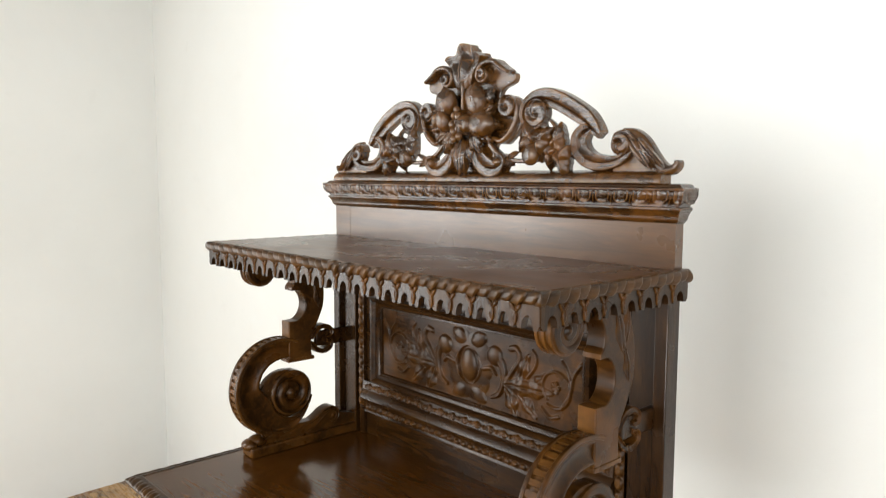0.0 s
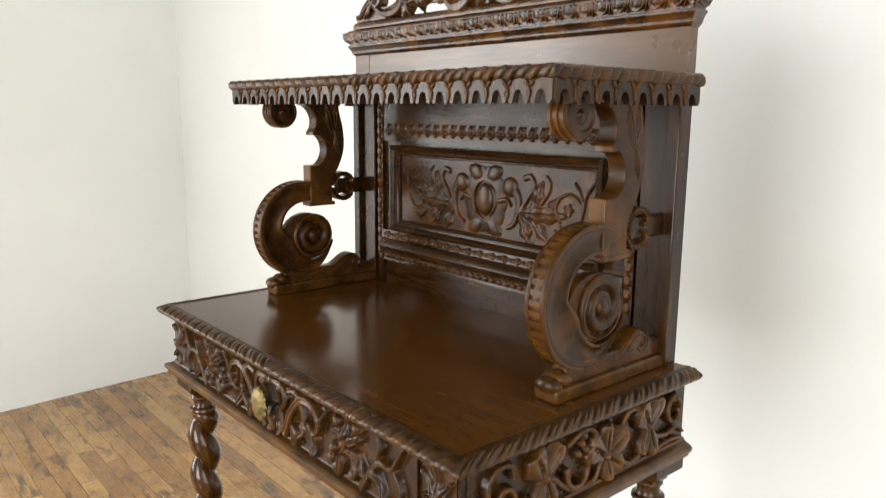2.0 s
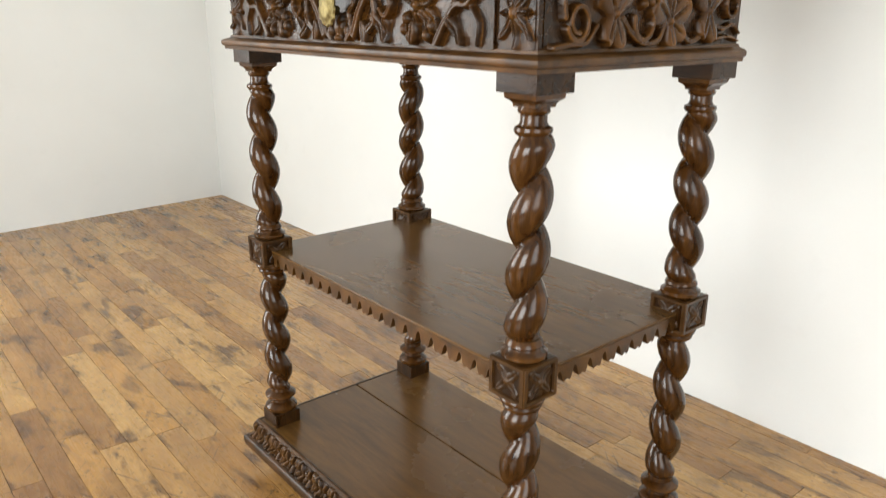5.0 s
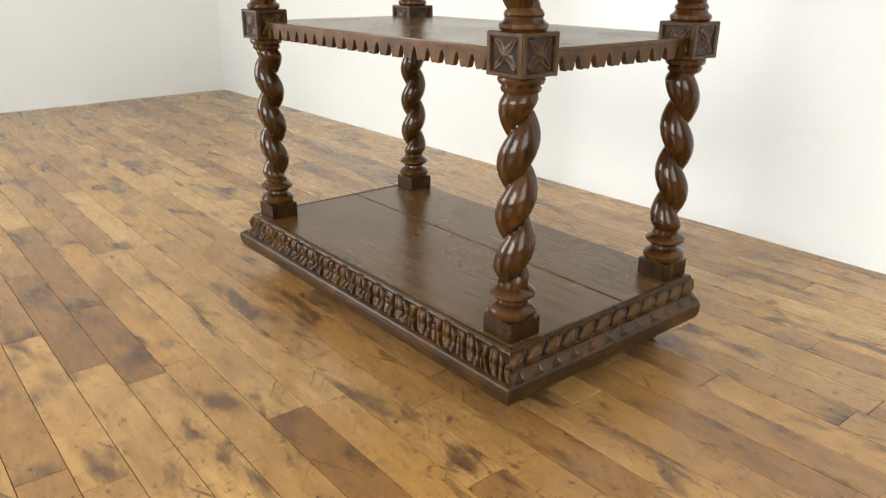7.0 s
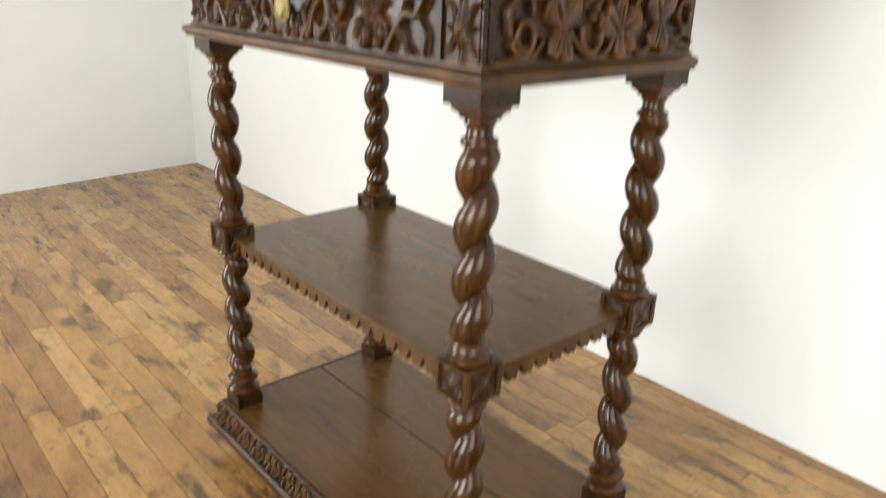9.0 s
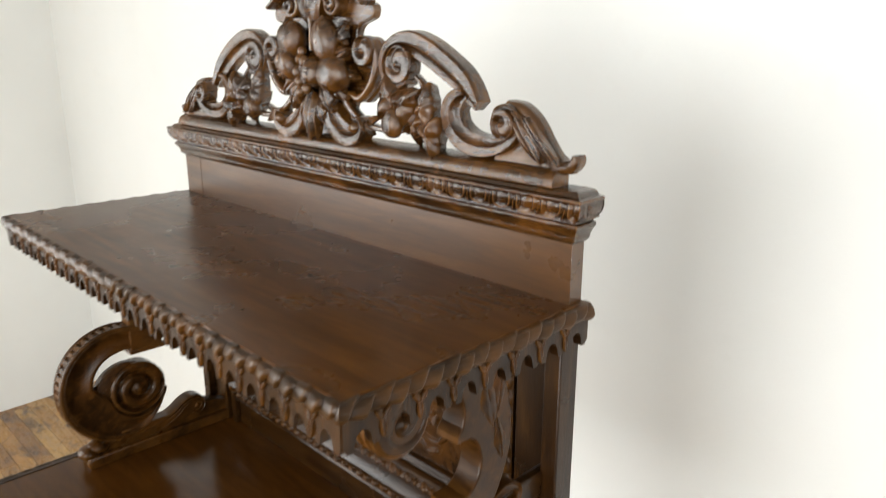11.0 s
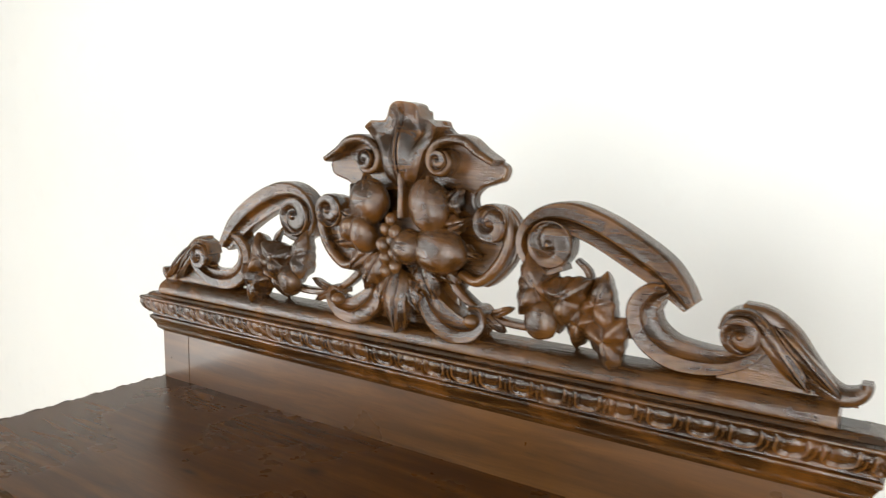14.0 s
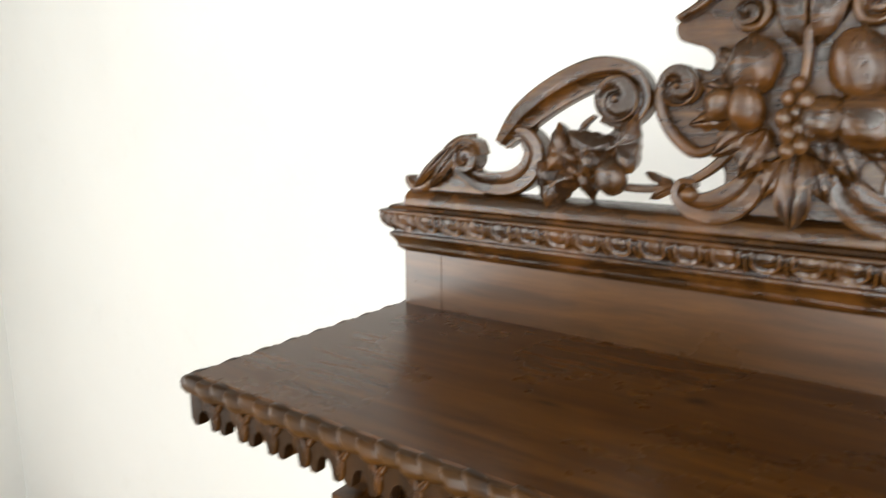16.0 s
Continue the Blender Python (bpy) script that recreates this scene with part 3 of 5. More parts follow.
wall("wall_back", box(X0 - 0.15, X1 + 0.15, Y1, Y1 + 0.15, -0.02, CEIL), "white plastered wall behind the wooden server")
# right and front walls stay out of view; their dark colour limits bounced light
rw0, rw1 = RIGHT_WINDOW
bm = bmesh.new()
for ya, yb, za, zb in ((Y0, rw0, -0.02, CEIL), (rw1, Y1, -0.02, CEIL), (rw0, rw1, -0.02, SILL), (rw0, rw1, LINTEL, CEIL)):
    add_box(bm, X1, X1 + 0.15, ya, yb, za, zb)
wall("wall_right", bm, "unseen plastered wall with a window, darkened to cut bounced light", LOW_BOUNCE_RIGHT)
bm = bmesh.new()
edges_x = [X0 - 0.4] + [e for w in WINDOWS for e in w] + [X1 + 0.15]
for i in range(0, len(edges_x), 2):
    add_box(bm, edges_x[i], edges_x[i + 1], Y0 - 0.2, Y0, -0.02, CEIL)
for wx0, wx1 in WINDOWS:
    add_box(bm, wx0, wx1, Y0 - 0.2, Y0, -0.02, SILL)
    add_box(bm, wx0, wx1, Y0 - 0.2, Y0, LINTEL, CEIL)
wall("wall_front", bm, "unseen plastered wall with a window, darkened to cut bounced light", LOW_BOUNCE_PLASTER)
# the side wall stands a little out of square and its foot is uneven
soup = Soup()
ys = np.linspace(-1.3, Y1, 120)
zs = np.array([-0.02, 0.0, 0.012, 0.05, 0.2, 0.8, 1.6, CEIL])
wob = np.array([noise.noise((y * 2.3, 0.3, 0)) * 0.006 + noise.noise((y * 11, 4.1, 0)) * 0.003 for y in ys])
xs_ = X0 + (Y1 - ys) * SKEW
inner = np.stack([xs_[:, None] + wob[:, None] * np.exp(-zs[None] / 0.06), ys[:, None] + 0 * zs[None], 0 * ys[:, None] + zs[None]], -1)
outer = inner[:, ::-1].copy()
outer[..., 0] = xs_[:, None] - 0.2
soup.grid(np.concatenate([inner, outer], 1), wrap_v=True, cap=True)
sw0, sw1 = SIDE_WINDOW
for ya, yb, za, zb in ((Y0 - 0.2, sw0, -0.02, CEIL), (sw1, -1.3, -0.02, CEIL), (sw0, sw1, -0.02, SILL), (sw0, sw1, LINTEL, CEIL)):
    pts = [(X0 + (Y1 - y) * SKEW - d, y, z) for z in (za, zb) for y, d in ((ya, 0), (yb, 0), (yb, 0.2), (ya, 0.2))]
    soup.add(pts, [(0, 1, 2, 3), (4, 5, 6, 7), (0, 1, 5, 4), (1, 2, 6, 5), (2, 3, 7, 6), (3, 0, 4, 7)])
tagged(soup.part("wall_left", PLASTER), "white plastered side wall with an uneven foot", "wall", "", "structure")
# unseen ceiling, coloured dark to hold down the fill light
tagged(part("ceiling", box(X0 - 0.4, X1 + 0.15, Y0 - 0.2, Y1 + 0.15, CEIL, CEIL + 0.1), LOW_BOUNCE_PLASTER), "plain unseen ceiling, darkened to cut bounced light", "ceiling", "", "structure")


def window(name, width, m):
    """A two-leaf window, built along x about its middle and set in place."""
    win = tagged(new(name), "white painted window letting in daylight", "window", "", "structure")
    win.matrix_world = m
    h = width / 2
    bm = bmesh.new()
    for a in (-h, -0.02, h - 0.04):
        add_box(bm, a, a + 0.04, -0.02, 0.02, SILL, LINTEL, 0.003)
    for z in (SILL, LINTEL - 0.04):
        add_box(bm, -h + 0.04, -0.02, -0.02, 0.02, z, z + 0.04, 0.003)
        add_box(bm, 0.02, h - 0.04, -0.02, 0.02, z, z + 0.04, 0.003)
    part("window_frame", bm, WHITE_PAINT, win)
    for a, b in ((-h + 0.04, -0.02), (0.02, h - 0.04)):
        part("pane", box(a, b, -0.002, 0.002, SILL + 0.04, LINTEL - 0.04), GLASS, win).visible_shadow = False


for k, (wx0, wx1) in enumerate(WINDOWS):
    window("window_%d" % (k + 1), wx1 - wx0, pose((wx0 + wx1) / 2, Y0 - 0.14, 0))
window("window_%d" % (len(WINDOWS) + 2), sw1 - sw0, pose(X0 + (Y1 - (sw0 + sw1) / 2) * SKEW - 0.14, (sw0 + sw1) / 2, 0, 0, 0, 90 + math.degrees(math.atan(SKEW))))
window("window_%d" % (len(WINDOWS) + 1), rw1 - rw0, pose(X1 + 0.11, (rw0 + rw1) / 2, 0, 0, 0, 90))

tagged(part("ground", box(-60, 60, -60, 60, -0.5, -0.3), SUBFLOOR), "dull ground outside the windows", "ground", "", "structure")
floor = tagged(part("floor", box(X0 - 0.4, X1 + 0.1, Y0 - 0.1, Y1 + 0.1, -0.06, -0.016), SUBFLOOR), "worn wooden strip floor, honey brown with dark stains", "floor", "", "structure")


# ---- the carved server ----
server = tagged(new("server_buffet"), "dark carved walnut server with barley-twist legs and pierced crest", "buffet")

# base board with its carved edge, standing on four low feet
BX, BY0, BY1 = 0.39, 0.022, 0.452
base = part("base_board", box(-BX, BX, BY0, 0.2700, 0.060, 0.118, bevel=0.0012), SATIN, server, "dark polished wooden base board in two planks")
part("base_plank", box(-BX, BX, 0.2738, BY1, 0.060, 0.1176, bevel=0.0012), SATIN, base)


BASE_PROFILE = [(0.0, 0.1182), (0.003, 0.1190), (0.006, 0.1180), (0.007, 0.1135), (0.0085, 0.1125), (0.0125, 0.1080), (0.0150, 0.1010), (0.0140, 0.0940), (0.0115, 0.0905),
                (0.0125, 0.0880), (0.0160, 0.0825), (0.0230, 0.0775), (0.0290, 0.0755), (0.0312, 0.0730), (0.0315, 0.0650), (0.0295, 0.0530), (0.0240, 0.0440), (0.0, 0.0430)]
run = np.concatenate([[0], np.cumsum([math.dist(a, b) for a, b in zip(BASE_PROFILE, BASE_PROFILE[1:])])])
run = run / run[-1]


def tongue(s, k, side):
    """Front: a row of leaf fingers that lean to and fro; ends: broad rounded leaves. Lily cups in the hollow below both."""
    kk = np.clip((k - run[4]) / ((run[11] if side == "f" else run[8]) - run[4]), 0, 1)
    up = np.clip(np.minimum(kk, 1 - kk) / 0.10, 0, 1) ** 0.5
    if side == "f":
        q = s / 0.0560 + 0.10 * np.sin(s * 19)
        f = np.mod(q, 1.0) - 0.5 + 0.05 * np.sin(np.floor(q) * 2.4) * np.sin(np.pi * kk)
        a = np.abs(f)
        r = np.hypot(f / 0.16, np.clip(kk - 0.60, 0, 1) / 0.38)
        leafy = 0.0085 * np.sqrt(np.clip(1 - r ** 2, 0, 1)) - 0.0035 * np.exp(-(f / 0.035) ** 2) * (kk < 0.82)
        bow = 0.0075 * np.sqrt(np.clip(1 - ((a - 0.24 - 0.10 * np.sin(np.pi * kk)) / 0.068) ** 2, 0, 1)) * (kk > 0.08)
        berry = 0.0070 * np.sqrt(np.clip(1 - ((a - 0.5) / 0.085) ** 2 - ((kk - 0.62) / 0.34) ** 2, 0, 1))
        body = np.maximum(np.maximum(leafy, bow), berry) - 0.0040
    else:
        q = (s + 0.012 * kk) / 0.0365
        f = np.mod(q, 1.0) - 0.5
        body = 0.0085 * np.clip(1 - (f / 0.43) ** 2 - 0.5 * np.clip(kk - 0.6, 0, 1) ** 2 / 0.16, 0, 1) ** 0.5 - 0.0030 * np.exp(-((f - 0.16) / 0.05) ** 2) * (kk < 0.8) - 0.0030
    k2 = np.clip((k - run[9]) / (run[12] - run[9]), 0, 1)
    p2 = 0.0320 if side == "f" else 0.0365
    f2 = (np.mod(s / p2 + 0.5, 1.0) - 0.5) / 0.46
    cup = np.sin(np.pi * k2) ** 0.6 * (np.abs(f2) < 1 - 0.75 * np.clip(k2 - 0.25, 0, 1))
    return body * up + (0.0006 if side == "f" else 0.0028) * cup


moulding("base_moulding", CARVED_WARM, base, (-BX, BX, BY0, BY1), BASE_PROFILE, 0.0011, tongue, "carved leaf-tongue edge, worn brown", fine=76)
part("base_bottom", box(-BX - 0.017, BX + 0.017, BY0 - 0.017, BY1, 0.0405, 0.0432), WOOD_X, base)
for fx in (-0.350, 0.350):
    for fy in (0.062, 0.405):
        s_ = Soup()
        lathe(s_, [(0.013, 0.0), (0.017, 0.004), (0.020, 0.016), (0.022, 0.0412)], fx, fy, 24)
        s_.part("foot", WOOD_X, server)

# legs: turned and twisted posts, mirrored in pairs
LEGS = [(0.356, 0.057, 1, (0.0730, -0.41), (0.0725, -0.86)), (-0.360, 0.057, -1, (0.0700, -0.70), (0.0755, 2.51)),
        (0.357, 0.42, -1, (0.0765, -0.44), (0.0715, -1.68)), (-0.357, 0.42, 1, (0.0715, 2.82), (0.0710, -1.95))]
SHELF = 0.518


def corner_block(cx, cy, leg):
    """Square block with a sunk four-petal flower on each face."""
    h, z0, z1 = 0.0325, 0.485, 0.5405
    block = part("corner_block", box(cx - h + 0.003, cx + h - 0.003, cy - h + 0.003, cy + h - 0.003, z0, z1, bevel=0.001), WOOD_Z, leg)
    for ax, sg in ((0, 1), (0, -1), (1, 1), (1, -1)):
        r = Relief(-h, h, -(z1 - z0) / 2, (z1 - z0) / 2, 0.0011)
        hh = (z1 - z0) / 2
        r.h += 0.0045
        inside = (np.abs(r.U) < h - 0.007) & (np.abs(r.V) < hh - 0.006)
        r.h[inside] = 0.0006
        for a in (45, 135, 225, 315):
            r.blade(0, 0, 0.027, 0.018, a, 0.0048, 1)
        r.boss(0, 0, 0.006, 0.006, 0.006)
        c = np.array([cx, cy, (z0 + z1) / 2])
        n_ = np.zeros(3)
        n_[ax] = sg
        u_ = np.cross((0, 0, 1), n_)
        r.part("rosette_face", CARVED_WARM if ax == 1 and sg == -1 or ax == 0 and sg == 1 else CARVED, block, c + n_ * (h - 0.004), u_, (0, 0, 1), n_)
    return block


for cx, cy, hand, low, high in LEGS:
    leg = tagged(new("leg"), "barley-twist leg")
    leg.parent = server
    part("square_foot", box(cx - 0.029, cx + 0.029, cy - 0.029, cy + 0.029, 0.118, 0.1475, bevel=0.0015), WOOD_Z, leg)
    s_ = Soup()
    lathe(s_, [(0.022, 0.1475), (0.030, 0.1480), (0.034, 0.1540), (0.034, 0.1590), (0.029, 0.1650), (0.022, 0.1690), (0.021, 0.1740), (0.027, 0.1770), (0.0325, 0.1820), (0.0325, 0.1860), (0.027, 0.1910), (0.0215, 0.1940), (0.021, 0.2010)], cx, cy)
    s_.part("turned_ring", TURNED, leg)
    s_ = Soup()
    twist(s_, cx, cy, 0.1990, 0.4680, pitch=low[0], hand=hand, phase=low[1])
    s_.part("lower_twist", TURNED, leg)
    s_ = Soup()
    lathe(s_, [(0.021, 0.4620), (0.026, 0.4660), (0.027, 0.4700), (0.025, 0.4730), (0.030, 0.4760), (0.0315, 0.4810), (0.029, 0.4865)], cx, cy)
    s_.part("turned_ring", TURNED, leg)
    corner_block(cx, cy, leg)
    s_ = Soup()
    lathe(s_, [(0.028, 0.5400), (0.0315, 0.5440), (0.0315, 0.5490), (0.026, 0.5530), (0.024, 0.5570), (0.026, 0.5600), (0.0245, 0.5640), (0.021, 0.5680)], cx, cy)
    s_.part("turned_ring", TURNED, leg)
    s_ = Soup()
    twist(s_, cx, cy, 0.5630, 0.838, pitch=high[0], hand=hand, phase=high[1])
    s_.part("upper_twist", TURNED, leg)
    s_ = Soup()
    lathe(s_, [(0.0185, 0.832), (0.0222, 0.835), (0.0242, 0.839), (0.0232, 0.843), (0.0185, 0.8455), (0.0165, 0.850), (0.0165, 0.858), (0.0190, 0.860), (0.0205, 0.863), (0.0190, 0.866), (0.0180, 0.869)], cx, cy)
    lathe(s_, [(0.0150, 0.8665), (0.0178, 0.8670), (0.0186, 0.8715), (0.0215, 0.8745), (0.0255, 0.8775), (0.0265, 0.8845)], cx, cy, 48, 1.0)
    s_.part("capital", TURNED, leg)
    part("abacus", box(cx - 0.033, cx + 0.033, cy - 0.033, cy + 0.033, 0.884, 0.9078, bevel=0.001), WOOD_X, leg)

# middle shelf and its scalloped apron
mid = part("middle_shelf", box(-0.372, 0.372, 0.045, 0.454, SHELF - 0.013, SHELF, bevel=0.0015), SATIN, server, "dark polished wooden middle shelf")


def scallop(length, n, drop=0.022, thick=0.008, small=0.3):
    """Rows of wide scallops with small notches, as a cut board: (s, z) outline, then its solid."""
    s = np.linspace(0, length, n * 14 + 1)
    f = np.mod(s / (length / n), 1.0)
    z = -drop + drop * 0.62 * np.clip(1 - ((f - 0.5) / 0.22) ** 2, 0, 1) ** 0.5 + 0.003 * np.clip(np.cos(2 * np.pi * f * 2), 0, 1)
    return s, z


def apron(name, a, b, inward, n, ztop, drop, mat, parent, cut=scallop):
    a, b, inward = np.array(a, float), np.array(b, float), np.array(inward, float)
    L = np.linalg.norm(b - a)
    s, z = cut(L, n, drop)
    d = (b - a) / L
    ring = []
    for dep, zz in ((0, None), (0, 0), (0.009, 0), (0.009, None)):
        ring.append(np.stack([*(a[:2, None] + d[:2, None] * s + inward[:2, None] * dep), ztop + (z if zz is None else 0 * s)], -1))
    return Soup().grid(np.stack(ring, 1), wrap_v=True, cap=True).part(name, mat, parent, "", 30)


apron("scalloped_apron", (-0.322, 0.044, 0), (0.322, 0.044, 0), (0, 1, 0), 20, SHELF - 0.004, 0.027, CARVED_WARM, mid)
apron("scalloped_apron", (0.3735, 0.095, 0), (0.3735, 0.388, 0), (-1, 0, 0), 9, SHELF - 0.004, 0.027, CARVED_WARM, mid)
apron("scalloped_apron", (-0.3735, 0.095, 0), (-0.3735, 0.388, 0), (1, 0, 0), 9, SHELF - 0.004, 0.027, CARVED_WARM, mid)

# frieze: case, drawer front, carved sides
FX, FY = 0.388, 0.024
case = part("frieze_case", box(-FX, FX, FY, 0.446, 0.930, 1.020), WOOD_X, server, "carved frieze case holding one drawer")
moulding("lower_moulding", CARVED_WARM, case, (-FX, FX, FY, 0.448), [(0.0, 0.9335), (0.003, 0.9330), (0.004, 0.9295), (0.008, 0.9275), (0.0130, 0.9262), (0.0165, 0.9235), (0.0172, 0.9195), (0.0160, 0.9160), (0.0128, 0.9142), (0.0120, 0.9085), (-0.05, 0.9080)])
part("frieze_bottom", box(-FX + 0.04, FX - 0.04, FY + 0.04, 0.448, 0.9085, 0.931), WOOD_X, case)

ZC, TALL = 0.9735, (0, 0, 1.15)
drawer = part("drawer", box(-0.322, 0.322, FY - 0.004, FY + 0.002, ZC - 0.0415, ZC + 0.0435, bevel=0.0008), WOOD_X, server, "drawer carved with flowers and acanthus scrolls")
r = Relief(-0.321, 0.321, -0.0355, 0.0375, 0.0011)
for m in (-1, 1):
    R = lambda pts: [(m * a, b) for a, b in pts]
    T = lambda a: a if m == 1 else 180 - a
    # centre cartouche
    r.stroke(R([(0.012, 0.034), (0.035, 0.030), (0.042, 0.012), (0.03, 0.0), (0.034, -0.02), (0.02, -0.033)]), 0.012, 0.009, 0.013, 0.003)
    r.boss(m * 0.024, 0.024, 0.010, 0.008, 0.012, 30 * m)
    r.boss(m * 0.022, -0.022, 0.009, 0.011, 0.012)
    # large acanthus scroll springing outwards
    r.stroke(R([(0.04, -0.025), (0.058, 0.005), (0.085, 0.027), (0.115, 0.027), (0.13, 0.010), (0.118, -0.004), (0.106, 0.004)]), 0.017, 0.008, 0.014, 0.004)
    r.stroke(R([(0.05, 0.030), (0.07, 0.033), (0.088, 0.016), (0.09, -0.008), (0.075, -0.02)]), 0.011, 0.014, 0.012, 0.003)
    r.blade(m * 0.085, 0.0, 0.045, 0.022, T(-50), 0.014, 1)
    r.blade(m * 0.062, -0.008, 0.034, 0.018, T(-80), 0.013, 0)
    r.blade(m * 0.115, -0.004, 0.034, 0.018, T(-95), 0.012, 1)
    r.stroke(R([(0.128, 0.012), (0.15, 0.032), (0.142, 0.035)]), 0.010, 0.004, 0.011)
    # flower cluster
    for k in range(5):
        a = 72 * k + 20
        r.blade(m * 0.19 + 0.006 * math.cos(radians(a)), 0.008 + 0.006 * math.sin(radians(a)), 0.026, 0.019, a, 0.014, 1)
    r.boss(m * 0.19, 0.008, 0.0075, 0.0075, 0.017, petals=5)
    for cu, cv in ((0.158, -0.018), (0.170, -0.026), (0.163, -0.006), (0.205, -0.024), (0.216, -0.014), (0.172, 0.028), (0.214, 0.03)):
        r.boss(m * cu, cv, 0.0075, 0.0085, 0.013, 15)
    r.blade(m * 0.18, -0.008, 0.03, 0.016, T(-100), 0.013, 0)
    r.blade(m * 0.205, 0.004, 0.034, 0.02, T(-42), 0.014, 1)
    r.blade(m * 0.205, 0.018, 0.032, 0.016, T(35), 0.012, 1)
    # tails running to the drawer's end
    r.stroke(R([(0.225, -0.03), (0.243, -0.008), (0.262, 0.008), (0.285, 0.010), (0.305, 0.034)]), 0.014, 0.005, 0.012, 0.002)
    r.stroke(R([(0.250, 0.0), (0.262, 0.022), (0.258, 0.036)]), 0.008, 0.004, 0.010)
    r.blade(m * 0.245, -0.004, 0.040, 0.020, T(-48), 0.014, 1)
    r.stroke(R([(0.285, 0.008), (0.300, -0.010), (0.298, -0.032)]), 0.007, 0.004, 0.008)
r.boss(0, -0.016, 0.016, 0.018, 0.013, petals=6)
r.boss(0, 0.031, 0.016, 0.007, 0.012, petals=4)
r.boss(0, -0.031, 0.010, 0.006, 0.015)
r.ground().part("drawer_carving", CARVED_DEEP, drawer, (0, FY - 0.0042, ZC), (1, 0, 0), TALL, (0, -1, 0))

# embossed oval brass knob on the drawer
s_ = Soup()
prof = [(0.004, 0.0), (0.006, 0.010), (0.010, 0.014), (0.0165, 0.016), (0.0175, 0.0185), (0.016, 0.021), (0.0125, 0.0215), (0.0105, 0.0235), (0.006, 0.0245), (0.0, 0.0235)]
aa = np.linspace(0, 2 * np.pi, 120, endpoint=False)
s_.grid(np.array([[(1.22 * rr * (1 + (0.05 * np.cos(12 * a_) if rr > 0.011 else 0)) * np.cos(a_), FY - 0.012 - d_, ZC + 0.004 + 1.38 * rr * (1 + (0.05 * np.cos(12 * a_) if rr > 0.011 else 0)) * np.sin(a_)) for a_ in aa] for rr, d_ in prof]), wrap_v=True)
s_.part("knob", BRASS, drawer, "embossed oval brass knob")

# corner panels with eight-pointed leaf flowers, front
for cx in (-0.356, 0.356):
    r = Relief(-0.028, 0.028, -0.0355, 0.0375, 0.0011)
    for a, L_, w_ in ((90, 0.036, 0.014), (270, 0.036, 0.014), (45, 0.034, 0.014), (135, 0.034, 0.014), (225, 0.034, 0.014), (315, 0.034, 0.014), (0, 0.022, 0.010), (180, 0.022, 0.010)):
        r.blade(0.003 * math.cos(radians(a)), 0.003 * math.sin(radians(a)), L_, w_, a, 0.009, 1)
    r.boss(0, 0, 0.0055, 0.009, 0.013)
    r.ground().part("leaf_flower", CARVED_DEEP, case, (cx, FY - 0.001, ZC), (1, 0, 0), TALL, (0, -1, 0))

# carved vine on both ends
for sg in (1, -1):
    r = Relief(-0.205, 0.205, -0.0355, 0.0375, 0.0011)
    r.curl(-0.155, -0.008, 0.020, 0.011, 200, 640, 0.009, 0.007, 0.012, 0.002)
    r.stroke([(-0.195, -0.033), (-0.17, -0.030), (-0.14, -0.028), (-0.122, -0.012)], 0.008, 0.007, 0.011, 0.002)
    r.stroke([(-0.178, -0.004), (-0.180, 0.018), (-0.165, 0.031), (-0.145, 0.028), (-0.142, 0.016)], 0.009, 0.006, 0.011, 0.002)
    for cu, cv, k0 in ((-0.088, 0.0, 0), (0.025, -0.008, 1), (0.115, 0.004, 2)):
        for a, L_, w_ in ((128, 0.040, 0.036), (58, 0.040, 0.036), (-72, 0.038, 0.026), (-122, 0.036, 0.024)) if k0 != 1 else ((150, 0.046, 0.034), (95, 0.040, 0.024), (28, 0.044, 0.034), (-80, 0.030, 0.022), (-30, 0.034, 0.024)):
            r.lobe(cu, cv, L_ * 0.98, w_ * 1.30, a, 0.0145)
        r.boss(cu, cv, 0.006, 0.006, 0.013)
    r.stroke([(-0.075, -0.005), (-0.055, -0.020), (-0.03, -0.030), (0.0, -0.028), (0.012, -0.012)], 0.010, 0.007, 0.011, 0.002)
    r.curl(-0.030, -0.008, 0.022, 0.016, 170, 400, 0.010, 0.006, 0.012, 0.002)
    r.stroke([(-0.05, 0.024), (-0.02, 0.033), (0.0, 0.026), (0.004, 0.012)], 0.008, 0.006, 0.010, 0.002)
    for cu, cv in ((-0.026, 0.020), (-0.018, 0.012), (-0.032, 0.010), (-0.022, 0.028)):
        r.boss(cu, cv, 0.006, 0.006, 0.012)
    r.stroke([(0.05, -0.02), (0.075, -0.030), (0.10, -0.022), (0.105, -0.006)], 0.010, 0.007, 0.011, 0.002)
    r.stroke([(0.05, 0.015), (0.065, 0.032), (0.09, 0.032), (0.105, 0.018)], 0.010, 0.007, 0.011, 0.002)
    r.curl(0.172, 0.012, 0.018, 0.012, 90, 470, 0.008, 0.006, 0.012, 0.002)
    r.stroke([(0.13, -0.012), (0.155, -0.016), (0.18, -0.012), (0.198, -0.022)], 0.008, 0.005, 0.010, 0.002)
    r.stroke([(0.14, -0.028), (0.17, -0.026), (0.197, -0.031)], 0.007, 0.004, 0.009)
    r.ground().part("vine_carving", CARVED_DEEP, case, (sg * (FX + 0.001), 0.237, ZC), (0, 1, 0), TALL, (sg, 0, 0))

# the top with its carved edge
top = part("top_board", box(-0.388, 0.388, 0.022, 0.452, 1.0185, 1.0365, bevel=0.001), TOP, server, "polished dark walnut top with a carved border")


